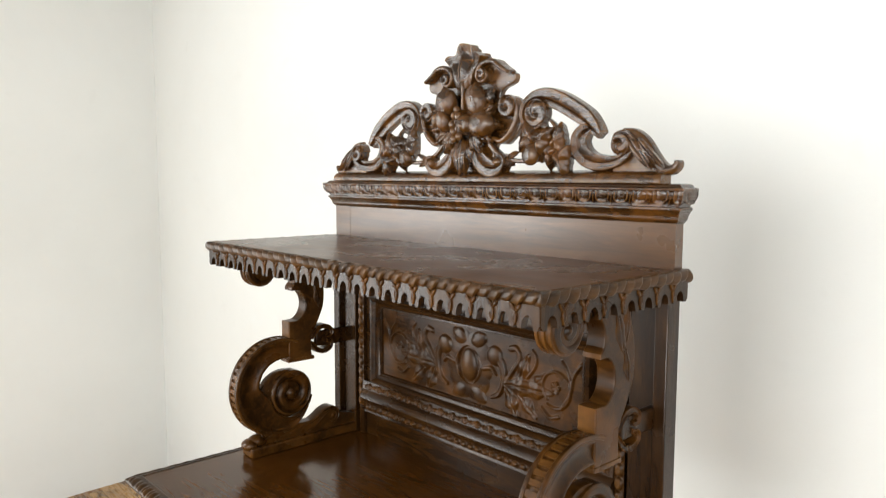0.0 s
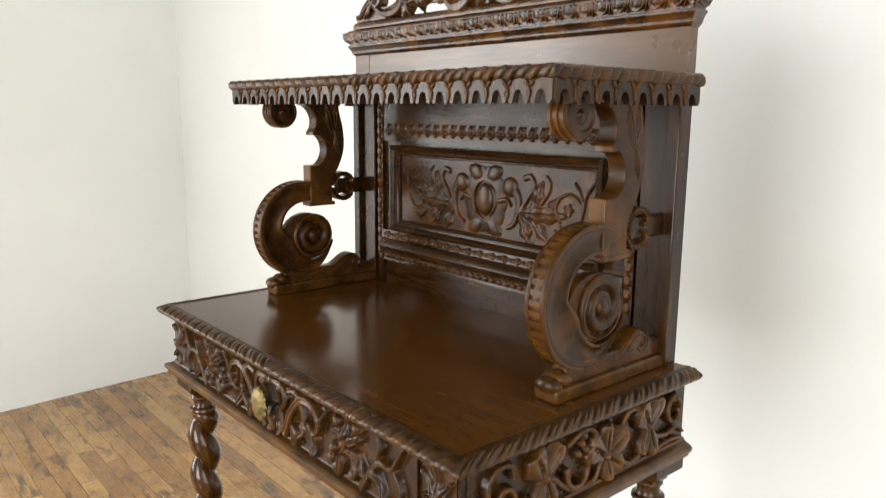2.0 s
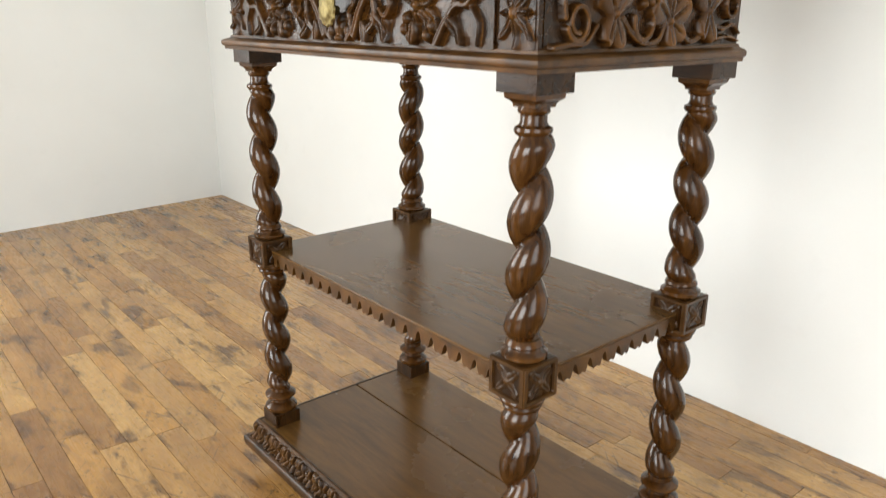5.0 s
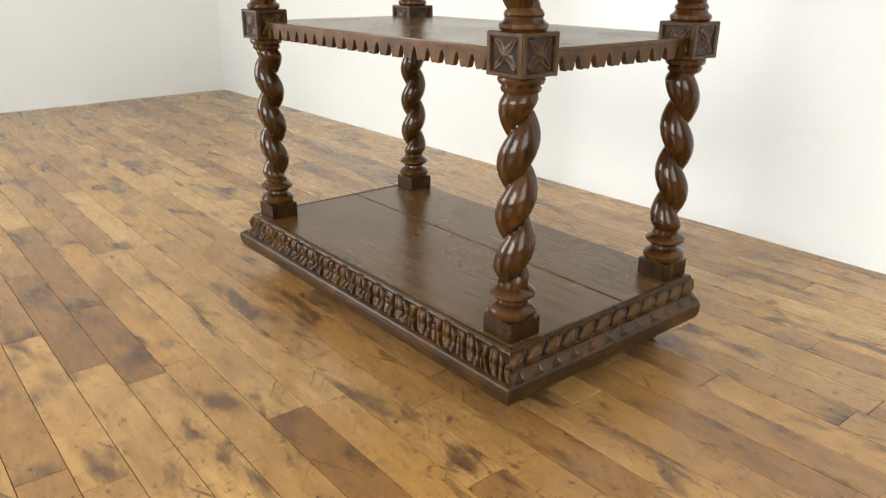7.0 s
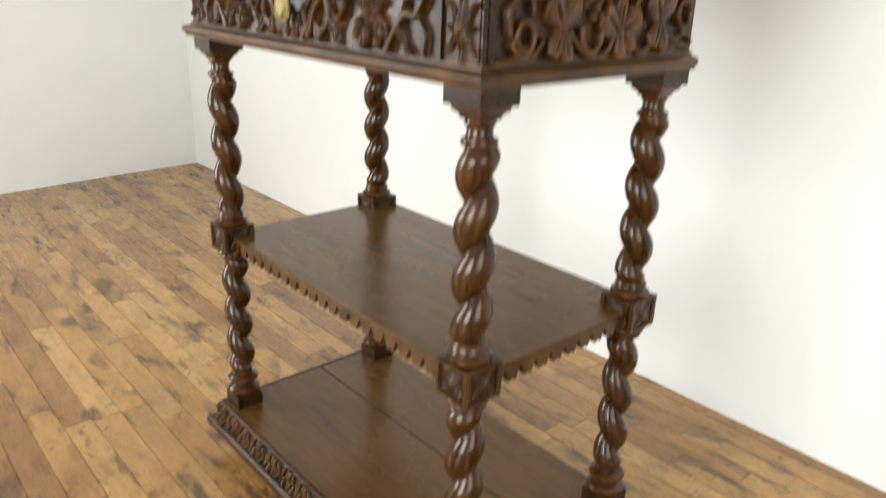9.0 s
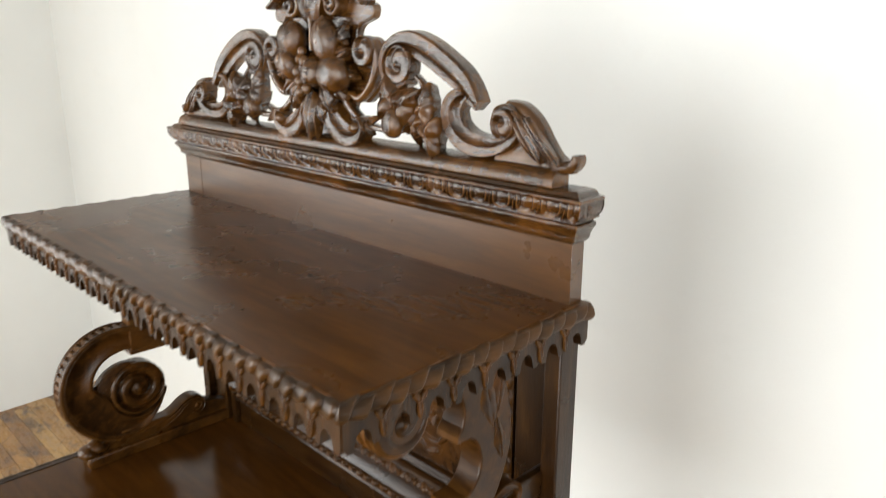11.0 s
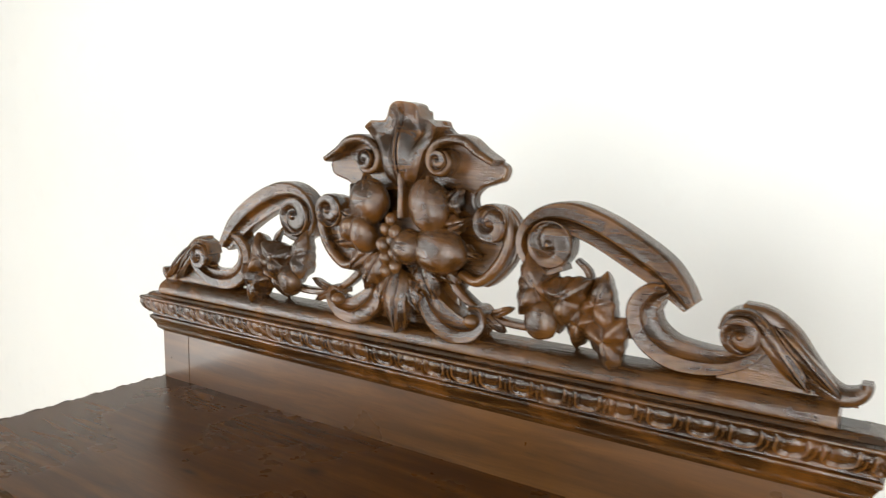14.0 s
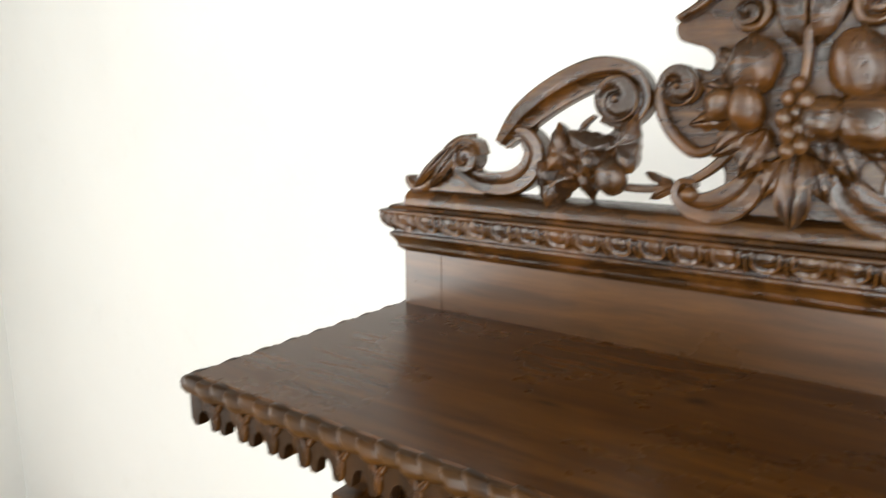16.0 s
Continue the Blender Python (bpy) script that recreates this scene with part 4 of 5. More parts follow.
def lattice(s, k, side):
    """Overlapping leaf scales along the sloping edge."""
    q = np.mod(s / 0.0250 + np.where(side == "f", np.sign(s), 1.0) * 2.2 * k + 0.10 * np.sin(s * 61), 1.0) - 0.5
    body = np.clip(1 - (q / 0.40) ** 2, 0, 1) ** 0.5 - 0.55 * np.exp(-(q / 0.07) ** 2)
    kk = np.clip((k - 0.14) / 0.38, 0, 1)
    rim = np.clip((k - 0.52) / 0.16, 0, 1)
    bead = np.sin(np.pi * rim) * np.clip(0.2 + 1.6 * np.abs(np.cos(np.pi * s / 0.0150)), 0, 1)
    return (body - 0.3) * np.sin(np.pi * kk) ** 0.6 * 0.0030 + 0.0022 * bead


moulding("top_edge", CARVED_WARM, top, (-0.386, 0.386, 0.024, 0.452),
         [(0.0, 1.0367), (0.002, 1.0380), (0.004, 1.0372), (0.007, 1.0366), (0.017, 1.0345), (0.0228, 1.0310), (0.0240, 1.0283), (0.0228, 1.0258), (0.0190, 1.0245), (0.0130, 1.0222), (0.0075, 1.0180), (0.0, 1.0160)], 0.0013, lattice, "worn carved leaf edge", fine=36)

# scroll consoles that carry the shelf
def console(xc):
    con = tagged(new("scroll_console"), "carved double-scroll bracket")
    con.parent = server
    w = 0.0135
    d0, d1 = xc - w, xc + w
    cy, cz = 0.264, 1.158
    # lower scroll: a broad band curling round into a disc
    s_ = Soup()
    t_ = np.linspace(0, 1, 70)
    ang = np.radians(66 + 272 * t_)
    r_out = np.interp(t_, [0, 0.5, 0.8, 1], [0.0880, 0.0893, 0.0893, 0.0680])
    bear = ang - math.atan2(-0.018, 0.023)
    r_disc = 0.0292 * np.cos(bear) + np.sqrt(0.0485 ** 2 - (0.0292 * np.sin(bear)) ** 2) - 0.004
    free = np.clip((np.degrees(ang) - 178) / 44, 0, 1)
    r_in = (1 - free) * np.interp(t_, [0, 0.1, 0.4, 1], [0.0570, 0.0520, 0.0440, 0.0430]) + free * r_disc
    mid_r, wid = (r_out + r_in) / 2, r_out - r_in
    ribbon(s_, np.stack([cy + mid_r * np.cos(ang), cz + mid_r * np.sin(ang), wid], 1), d0, d1, "yz", HOLLOW, HOLLOW, 0.7)
    s_.part("lower_scroll", CARVED, con, "", 50)
    s_ = Soup()
    t_ = np.linspace(0, 2 * np.pi, 48, endpoint=False)
    solid(s_, np.stack([0.274 + 0.051 * np.cos(t_), 1.1420 + 0.046 * np.sin(t_)], 1), d0 + 0.0055, d1 - 0.0055, 0.001, "yz", True)
    s_.part("scroll_web", CARVED, con)
    s_ = Soup()
    volute_disc(s_, 0.2865, 1.1435, 0.0425, d0 - 0.001, d1 + 0.001, 2.1, 1, 0.0065)
    s_.part("scroll_disc", CARVED, con, "", 50)
    # rim: a fillet along either edge and bars set in the channel between
    for da, db in ((d0 - 0.001, d0 + 0.0045), (d1 - 0.0045, d1 + 0.001)):
        s_ = Soup()
        ribbon(s_, spiral(cy, cz, 0.0895, 0.0895, 66, 262, 0.006, 0.006, 60), da, db, "yz", FLAT, FLAT, 0.4)
        s_.part("rim_fillet", CARVED, con, "", 50)
    for a in np.arange(72, 236, 8.0):
        c, q = math.cos(radians(a)), math.sin(radians(a))
        pts = []
        for rr in (0.0875, 0.0915):
            for tt, dd in ((-0.0036, -0.0085), (0.0036, -0.0085), (0.0036, 0.0085), (-0.0036, 0.0085)):
                pts.append((xc + dd, cy + rr * c - tt * q, cz + rr * q + tt * c))
        Soup().add(pts, [(0, 1, 2, 3), (4, 5, 6, 7), (0, 1, 5, 4), (1, 2, 6, 5), (2, 3, 7, 6), (3, 0, 4, 7)]).part("rim_bar", CARVED, con)
    # stem with its stepped hollows, sawn from one board, rising to the shelf
    arc = [(0.292 + 0.027 * math.cos(radians(a)), 1.309 + 0.031 * math.sin(radians(a))) for a in range(62, -80, -12)]
    cove = [(0.263 + 0.034 * math.cos(radians(a)), 1.362 + 0.034 * math.sin(radians(a))) for a in range(88, -30, -12)]
    right = smooth_path([(0.331, 1.205), (0.331, 1.245), (0.345, 1.272), (0.357, 1.300), (0.360, 1.325), (0.357, 1.355), (0.350, 1.380), (0.346, 1.411)], 4)
    outline = [(0.2815, 1.203), *map(tuple, right), (0.212, 1.411), (0.212, 1.396), *cove, (0.289, 1.343), (0.289, 1.337), *arc, (0.2815, 1.279)]
    s_ = Soup()
    solid(s_, outline, d0, d1, 0.002, "yz", True)
    s_.part("stem_board", CARVED, con, "", 20)
    part("stem_lip", box(d0 - 0.0015, d1 + 0.0015, 0.279, 0.336, 1.201, 1.208, bevel=0.002), CARVED, con)
    # upper volute with its reel-like front
    s_ = Soup()
    volute_disc(s_, 0.2275, 1.3805, 0.0275, d0 - 0.001, d1 + 0.001, 1.4, 1, 0.004)
    s_.part("upper_volute", CARVED, con, "", 50)
    for k in (-0.72, 0.0, 0.72):
        a = np.linspace(0, 2 * np.pi, 32, endpoint=False)
        p = np.array([[(xc + k * w + dd, 0.2275 + rr * math.cos(t1), 1.3805 + rr * math.sin(t1)) for t1 in a] for rr, dd in ((0.026, -0.003), (0.0295, -0.0018), (0.0295, 0.0018), (0.026, 0.003))])
        Soup().grid(p, wrap_v=True, cap=True).part("reel_band", CARVED, con)
    # leaves carved on both faces of the stem
    for sg in (1, -1):
        xf = xc + sg * (w - 0.0015)
        for b_, t_, wd in (((0.336, 1.335), (0.318, 1.400), 0.020), ((0.340, 1.350), (0.343, 1.404), 0.016), ((0.347, 1.300), (0.338, 1.345), 0.014)):
            s_ = Soup()
            leaf(s_, (xf, *b_), (xf, *t_), wd, 0.0035, 2, 0.002, (sg, 0, 0), 16, 9)
            s_.part("leaf", CARVED, con)
    # paired volutes at the back
    for zc, up_ in ((1.247, 1), (1.225, -1)):
        s_ = Soup()
        rows = smooth_path([(0.332, 1.236 + up_ * 0.004, 0.008), (0.348, zc + up_ * 0.010, 0.009), (0.364, zc + up_ * 0.013, 0.009), (0.377, zc + up_ * 0.006, 0.008), (0.377, zc - up_ * 0.004, 0.007), (0.368, zc - up_ * 0.006, 0.006)], 8)
        ribbon(s_, rows, d0 + 0.002, d1 - 0.002, "yz", HOLLOW, HOLLOW, 0.5)
        s_.part("back_volute", CARVED, con, "", 50)
    part("tie_block", box(xc - 0.006, xc + 0.006, 0.345, 0.434, 1.221, 1.251, bevel=0.004), WOOD_X, con)
    # scrolled tail at the foot, plinth and paw
    s_ = Soup()
    ribbon(s_, smooth_path([(0.285, 1.058, 0.020), (0.315, 1.066, 0.018), (0.340, 1.076, 0.014), (0.358, 1.089, 0.011), (0.374, 1.094, 0.010), (0.387, 1.088, 0.009), (0.389, 1.076, 0.008), (0.380, 1.069, 0.008), (0.372, 1.074, 0.007)], 8), d0 + 0.001, d1 - 0.001, "yz", HOLLOW, HOLLOW, 0.5)
    s_.part("foot_volute", CARVED, con, "", 50)
    s_ = Soup()
    ball(s_, (xc, 0.379, 1.079), (w, 0.0075, 0.0075), 16, 10)
    s_.part("volute_eye", CARVED, con)
    part("foot_filler", box(xc - 0.0115, xc + 0.0115, 0.222, 0.330, 1.050, 1.0800, bevel=0.003), CARVED, con)
    part("plinth", box(xc - 0.019, xc + 0.019, 0.198, 0.432, 1.0368, 1.0560, bevel=0.004), CARVED, con)
    s_ = Soup()
    solid(s_, [(0.225, 1.052), (0.432, 1.052), (0.432, 1.072), (0.398, 1.082), (0.386, 1.090), (0.372, 1.094), (0.356, 1.089), (0.342, 1.079), (0.322, 1.070), (0.290, 1.065), (0.250, 1.062)], d0 + 0.0025, d1 - 0.0025, 0.002, "yz", True)
    s_.part("plinth_wedge", CARVED, con, "", 20)
    s_ = Soup()
    ball(s_, (xc, 0.2035, 1.058), (0.019, 0.013, 0.011), 18, 10)
    s_.part("paw", CARVED, con)
    s_ = Soup()
    ball(s_, (xc, 0.219, 1.063), (0.017, 0.018, 0.012), 18, 10)
    s_.part("paw_cuff", CARVED, con)
    return con


console(0.3475)
console(-0.3475)

# back: frame, sunk panel and carved strips
YB = 0.437
back = tagged(new("back_frame"), "panelled back with carved scrollwork")
back.parent = server
back.location.x = -0.010
part("back_board", box(-0.372, 0.372, 0.441, 0.446, 1.0366, 1.430), WOOD_X, back)
for sg in (-1, 1):
    part("stile", box(*sorted((sg * 0.318, sg * 0.3595)), YB - 0.008, 0.441, 1.0368, 1.427, bevel=0.002), WOOD_Z, back)
    part("outer_post", box(*sorted((sg * 0.360, sg * 0.380)), YB - 0.018, 0.447, 1.0368, 1.427, bevel=0.002), WOOD_Z, back)
    part("inner_post", box(*sorted((sg * 0.296, sg * 0.312)), YB - 0.004, 0.441, 1.0368, 1.427, bevel=0.002), WOOD_Z, back)
    r = Relief(-0.16, 0.16, -0.008, 0.008, 0.0013)
    for k in range(16):
        r.boss(-0.15 + 0.02 * k, 0, 0.0095, 0.0065, 0.006, cup=0.002)
    r.part("bead_strip", CARVED, back, (sg * 0.304, YB - 0.0042, 1.255), (0, 0, 1), (1 * sg, 0, 0), (0, -1, 0))
# rails
part("top_rail", box(-0.296, 0.296, YB - 0.002, 0.441, 1.326, 1.42), WOOD_X, back)
r = Relief(-0.29, 0.29, -0.017, 0.017, 0.0013)
for k in range(24):
    u = -0.276 + 0.024 * k
    r.blade(u - 0.010, -0.010, 0.026, 0.012, 42, 0.0045, 2)
    r.blade(u + 0.010, -0.010, 0.022, 0.010, 128, 0.0040, 2)
    r.boss(u, -0.011, 0.005, 0.004, 0.005)
r.part("rail_carving", CARVED, back, (0, YB - 0.0022, 1.352), (1, 0, 0), (0, 0, 1), (0, -1, 0))
PC, PX, PZ0, PZ1 = -0.004, 0.259, 1.150, 1.318


def picture_frame(name, mat, hx, z0, z1, prof):
    """Mitred frame; prof rows (inward, y)."""
    p = []
    for sx, sz in ((-1, 0), (1, 0), (1, 1), (-1, 1)):
        p.append([(PC + sx * (hx - a), y, z0 + a if sz == 0 else z1 - a) for a, y in prof])
    return Soup().grid(np.array(p), wrap_u=True, wrap_v=True).part(name, mat, back)


picture_frame("panel_frame", WOOD_X, PX, PZ0, PZ1, [(0.0, 0.440), (0.0, YB - 0.012), (0.004, YB - 0.015), (0.008, YB - 0.012), (0.010, YB - 0.006), (0.014, YB - 0.004), (0.018, YB + 0.002), (0.018, 0.440)])
picture_frame("panel_fillet", WOOD_X, PX - 0.017, PZ0 + 0.017, PZ1 - 0.017, [(0.0, 0.4405), (0.0, YB - 0.001), (0.0025, YB - 0.002), (0.004, YB + 0.001), (0.004, 0.4405)])
r = Relief(-0.238, 0.238, -0.064, 0.064, 0.0011)
# cartouche: a scalloped shield round an oval
r.boss(0, 0, 0.054, 0.060, 0.0052, petals=10, depth=0.10)
for m in (-1, 1):
    R = lambda pts: [(m * a, b) for a, b in pts]
    T = lambda a: a if m == 1 else 180 - a
    r.boss(m * 0.022, 0.046, 0.021, 0.014, 0.0066, 25 * m, petals=4, depth=0.12)
    r.boss(m * 0.022, -0.047, 0.021, 0.013, 0.0062, -25 * m, petals=4, depth=0.12)
    r.stroke(R([(0.058, 0.030), (0.076, 0.014), (0.079, -0.010), (0.070, -0.034), (0.054, -0.044)]), 0.021, 0.006, 0.0074, 0.0016)
    r.boss(m * 0.060, 0.026, 0.018, 0.0165, 0.0086)
    r.stroke(R([(0.034, 0.000), (0.052, 0.004), (0.062, -0.004)]), 0.010, 0.006, 0.0066)
    # acanthus spray
    r.blade(m * 0.080, -0.016, 0.104, 0.030, T(3), 0.0078, 3)
    r.blade(m * 0.086, -0.020, 0.054, 0.026, T(-64), 0.0074, 2)
    r.blade(m * 0.112, -0.024, 0.052, 0.022, T(-42), 0.0070, 2)
    r.blade(m * 0.112, -0.010, 0.056, 0.026, T(68), 0.0074, 2)
    r.blade(m * 0.140, -0.012, 0.040, 0.018, T(48), 0.0066, 2)
    r.stroke(R([(0.084, -0.014), (0.100, 0.010), (0.114, 0.030), (0.107, 0.046), (0.094, 0.044)]), 0.0080, 0.0100, 0.0066, 0.001)
    r.stroke(R([(0.130, 0.004), (0.146, 0.024), (0.148, 0.040), (0.140, 0.050)]), 0.0055, 0.0035, 0.0050)
    r.curl(m * 0.186, -0.002, 0.031, 0.024, -120 if m == 1 else 300, 230 if m == 1 else -50, 0.0055, 0.0040, 0.0048)
    for k in range(5):
        r.lobe(m * 0.186, 0.000, 0.010, 0.008, 72 * k, 0.0056)
    r.stroke(R([(0.198, -0.030), (0.214, -0.004), (0.220, 0.024), (0.234, 0.044)]), 0.0050, 0.0060, 0.0050)
    r.stroke(R([(0.216, 0.008), (0.208, 0.030), (0.198, 0.042)]), 0.0045, 0.0050, 0.0046)
    r.stroke(R([(0.160, -0.036), (0.176, -0.048), (0.192, -0.044)]), 0.0050, 0.0060, 0.0046)
r.curl(0, 0, 0.0285, 0.0285, 0, 360, 0.0075, 0.0075, 0.0072)
r.h[(np.hypot(r.U / 0.0245, r.V / 0.0325) < 1)] = 0.0006
r.boss(0, 0, 0.0205, 0.0285, 0.0105)
r.h *= 0.68
r.ground(0.00006).part("panel_carving", CARVED, back, (PC + 0.002, YB + 0.002, 1.234), (1, 0, 0), (0, 0, 1), (0, -1, 0))
# strips under the panel
r = Relief(-0.29, 0.29, -0.007, 0.007, 0.0012)
for k in range(20):
    u = -0.285 + 0.03 * k
    r.blade(u, 0, 0.024, 0.014, 0, 0.006, 2)
    r.boss(u + 0.027, 0, 0.004, 0.004, 0.006)
r.part("leaf_strip", CARVED, back, (0, YB - 0.006, 1.138), (1, 0, 0), (0, 0, 1), (0, -1, 0))
s_ = Soup()
pr = [(0.441, 1.148), (YB - 0.006, 1.147), (YB - 0.008, 1.131), (YB - 0.004, 1.129), (YB - 0.012, 1.122), (YB - 0.015, 1.114), (YB - 0.012, 1.106), (YB - 0.004, 1.102), (YB - 0.002, 1.088), (YB - 0.004, 1.084), (0.441, 1.083)]
s_.grid(np.array([[(x, y, z) for y, z in pr] for x in (-0.296, 0.296)]), cap=True).part("lower_rail", WOOD_X, back)
r = Relief(-0.29, 0.29, -0.006, 0.006, 0.0012)
for k in range(34):
    r.boss(-0.281 + 0.017 * k, 0, 0.0065, 0.005, 0.005)
r.part("bead_strip", CARVED, back, (0, YB - 0.0035, 1.095), (1, 0, 0), (0, 0, 1), (0, -1, 0))

# upper shelf with a leaf edge and a pierced arcade
SXL, SXR, SY0, SY1, SZ = -0.3815, 0.3815, 0.154, 0.440, 1.4345
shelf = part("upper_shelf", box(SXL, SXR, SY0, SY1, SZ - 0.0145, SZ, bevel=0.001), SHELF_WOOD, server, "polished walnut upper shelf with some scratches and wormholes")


def husk(s, k, side):
    """Overlapping pointed husks, running away from the middle."""
    kk = np.clip((k - 0.10) / 0.80, 0, 1)
    q = np.mod((np.abs(s) + 0.013 * kk) / 0.0166, 1.0)
    big = np.mod(np.floor((np.abs(s) + 0.013 * kk) / 0.0166), 2)
    across = np.abs(kk - (0.42 + 0.2 * big)) * 2
    body = np.clip(q / 0.75, 0, 1) ** 0.8 * np.clip((1 - q) / 0.12, 0, 1) ** 0.6 * np.clip(1 - across ** 2, 0, 1) ** 0.5
    return (0.0030 + 0.0014 * big) * body - 0.0012


moulding("leaf_edge", CARVED_WARM, shelf, (SXL, SXR, SY0, SY1),
         [(0.0, SZ), (0.0030, SZ - 0.0002), (0.0052, SZ - 0.002), (0.0066, SZ - 0.0060), (0.0062, SZ - 0.0110), (0.0042, SZ - 0.0145), (0.001, SZ - 0.0158), (-0.002, SZ - 0.0160)], 0.0012, husk, "carved husk edge, rubbed brown", fine=40)


def arcade(length, n, drop):
    s = np.linspace(0, length, n * 20 + 1)
    f = np.mod(s / (length / n), 1.0)
    arch = np.clip(1 - ((f - 0.5) / 0.25) ** 2, 0, 1) ** 0.5
    side = np.clip(1 - (np.minimum(f, 1 - f) / 0.10) ** 2, 0, 1)
    return s, -drop + drop * 0.56 * arch + drop * 0.15 * side * (arch <= 0)


def pierced(a, b, inward, n, parent):
    """Arcade board: openings under round heads, with incised leaves between and beads set in the openings."""
    ap = apron("arcade", a, b, inward, n, SZ - 0.0150, 0.0265, WOOD_Z, parent, arcade)
    a, b = np.array(a, float), np.array(b, float)
    L, d = np.linalg.norm(b - a), (b - a) / np.linalg.norm(b - a)
    out = -np.array(inward, float)
    low = np.array((0, 0, -0.010))
    for k in range(1, n):
        c = a + d * (k * L / n) + out * 0.0005 + np.array((0, 0, SZ - 0.0145))
        for b_, t_, w_ in ((c + low, c + np.array((0, 0, -0.001)) + d * 0.007, 0.005), (c + low, c + np.array((0, 0, -0.001)) - d * 0.007, 0.005), (c + low * 0.8, c + np.array((0, 0, -0.024)), 0.006)):
            leaf(Soup(), b_, t_, w_, 0.0025, 1, 0.001, out, 7, 5).part("arcade_leaf", CARVED, ap)
    return ap


pierced((SXL - 0.001, SY0 - 0.002, 0), (SXR + 0.001, SY0 - 0.002, 0), (0, 1, 0), 23, shelf)
pierced((SXR + 0.002, SY0 - 0.001, 0), (SXR + 0.002, 0.440, 0), (-1, 0, 0), 8, shelf)
pierced((SXL - 0.002, SY0 - 0.001, 0), (SXL - 0.002, 0.440, 0), (1, 0, 0), 8, shelf)

# upper back board and cornice
UX, UXR, UY = 0.3765, 0.3765, 0.419
upper = part("upper_board", box(-UX + 0.046, UXR - 0.046, UY, 0.437, 1.4335, 1.4970, bevel=0.0005), BOARD_WOOD, server, "plain upright walnut board under the cornice")
for sg in (-1, 1):
    e = UX if sg < 0 else UXR
    part("board_end", box(*sorted((sg * (e - 0.0475), sg * e)), UY - 0.0006, 0.4366, 1.4335, 1.4970, bevel=0.0002), BOARD_WOOD, upper)


CORNICE = [(0.0, 1.5425), (0.008, 1.5420), (0.011, 1.5405), (0.0125, 1.5380), (0.0185, 1.5370), (0.0195, 1.5350), (0.0185, 1.5335), (0.0190, 1.5290), (0.0170, 1.5230), (0.0125, 1.5180), (0.0085, 1.5155),
           (0.0085, 1.5135), (0.0115, 1.5125), (0.0115, 1.5095), (0.0090, 1.5065), (0.0060, 1.5010), (0.0055, 1.4970), (0.0030, 1.4945), (0.0005, 1.4920), (-0.002, 1.4915)]
CORNICE_RUN = np.concatenate([[0], np.cumsum([math.dist(a, b) for a, b in zip(CORNICE, CORNICE[1:])])])
CORNICE_RUN = CORNICE_RUN / CORNICE_RUN[-1]


def egg(s, k, side):
    """Eggs in their shells with darts between, on the ovolo under the top fillet."""
    q = (np.mod(s / 0.0278 + 0.02, 1.0) - 0.5) * 0.0278
    kk = (k - CORNICE_RUN[6]) / (CORNICE_RUN[10] - CORNICE_RUN[6])
    on = np.clip(np.minimum(kk, 1 - kk) / 0.08, 0, 1)
    d = np.hypot(q / 1.35, np.clip(kk - 0.42, 0, 9) * 0.0190)
    shell = 0.0040 * np.exp(-((d - 0.0070) / 0.0015) ** 2)
    body = 0.0030 * np.sqrt(np.clip(1 - (d / 0.0048) ** 2, 0, 1))
    dart = 0.0034 * np.exp(-((np.abs(q) - 0.0139) / 0.0014) ** 2) * (kk > 0.25)
    return on * (np.maximum(np.maximum(shell, body), dart) * (0.62 + 0.5 * np.clip(kk, 0, 1)) - 0.0023)


corn = moulding("cornice", CREST, upper, (-UX, UXR, UY, 0.437),
                CORNICE, 0.0009, egg, "cornice carved with egg-and-dart", fine=72)
part("cornice_top", box(-UX, UXR, UY, 0.4368, 1.5350, 1.5424, bevel=0.0005), WOOD_X, corn)

# ---- pierced crest ----
crest = tagged(new("crest"), "pierced carved crest with scrolls, fruit and vine leaves")
crest.parent = server
CF, CB = 0.417, 0.4325      # face and back of the crest board
s_ = Soup()
pr = [(CB, 1.5425), (CF - 0.009, 1.5425), (CF - 0.0095, 1.5440), (CF - 0.009, 1.5480), (CF - 0.007, 1.5520), (CF - 0.003, 1.5555), (CF + 0.003, 1.5580), (CB, 1.5600)]
s_.grid(np.array([[(x, y, z) for y, z in pr] for x in np.linspace(-0.368, 0.359, 40)]), cap=True).part("crest_rail", CREST, crest)


# arch face: a plain outer slope, a ridge and a hollow towards the inside
ARCH = [(-1.0, 0.0045), (-0.94, 0.0012), (-0.84, 0.0), (-0.4, 0.0008), (-0.05, 0.0012), (0.05, 0.0), (0.14, 0.0026), (0.5, 0.0055), (0.92, 0.0052), (1.0, 0.0078)]


# centre board, drawn on one side and mirrored
half = [(0.0, 1.7540), (0.016, 1.7520), (0.019, 1.7440), (0.035, 1.7430), (0.040, 1.7360), (0.050, 1.7290), (0.066, 1.7250), (0.080, 1.7130), (0.0985, 1.7055), (0.097, 1.6935), (0.085, 1.6885),
        (0.076, 1.6855), (0.069, 1.6780), (0.071, 1.6690), (0.082, 1.6710), (0.100, 1.6710), (0.112, 1.6600), (0.1145, 1.6430), (0.109, 1.6250), (0.096, 1.6090), (0.082, 1.6000), (0.072, 1.6050), (0.063, 1.6030), (0.056, 1.5910), (0.056, 1.5790), (0.066, 1.5710), (0.062, 1.5550), (0.0, 1.5530)]
hp = smooth_path(half, 5)
s_ = Soup()
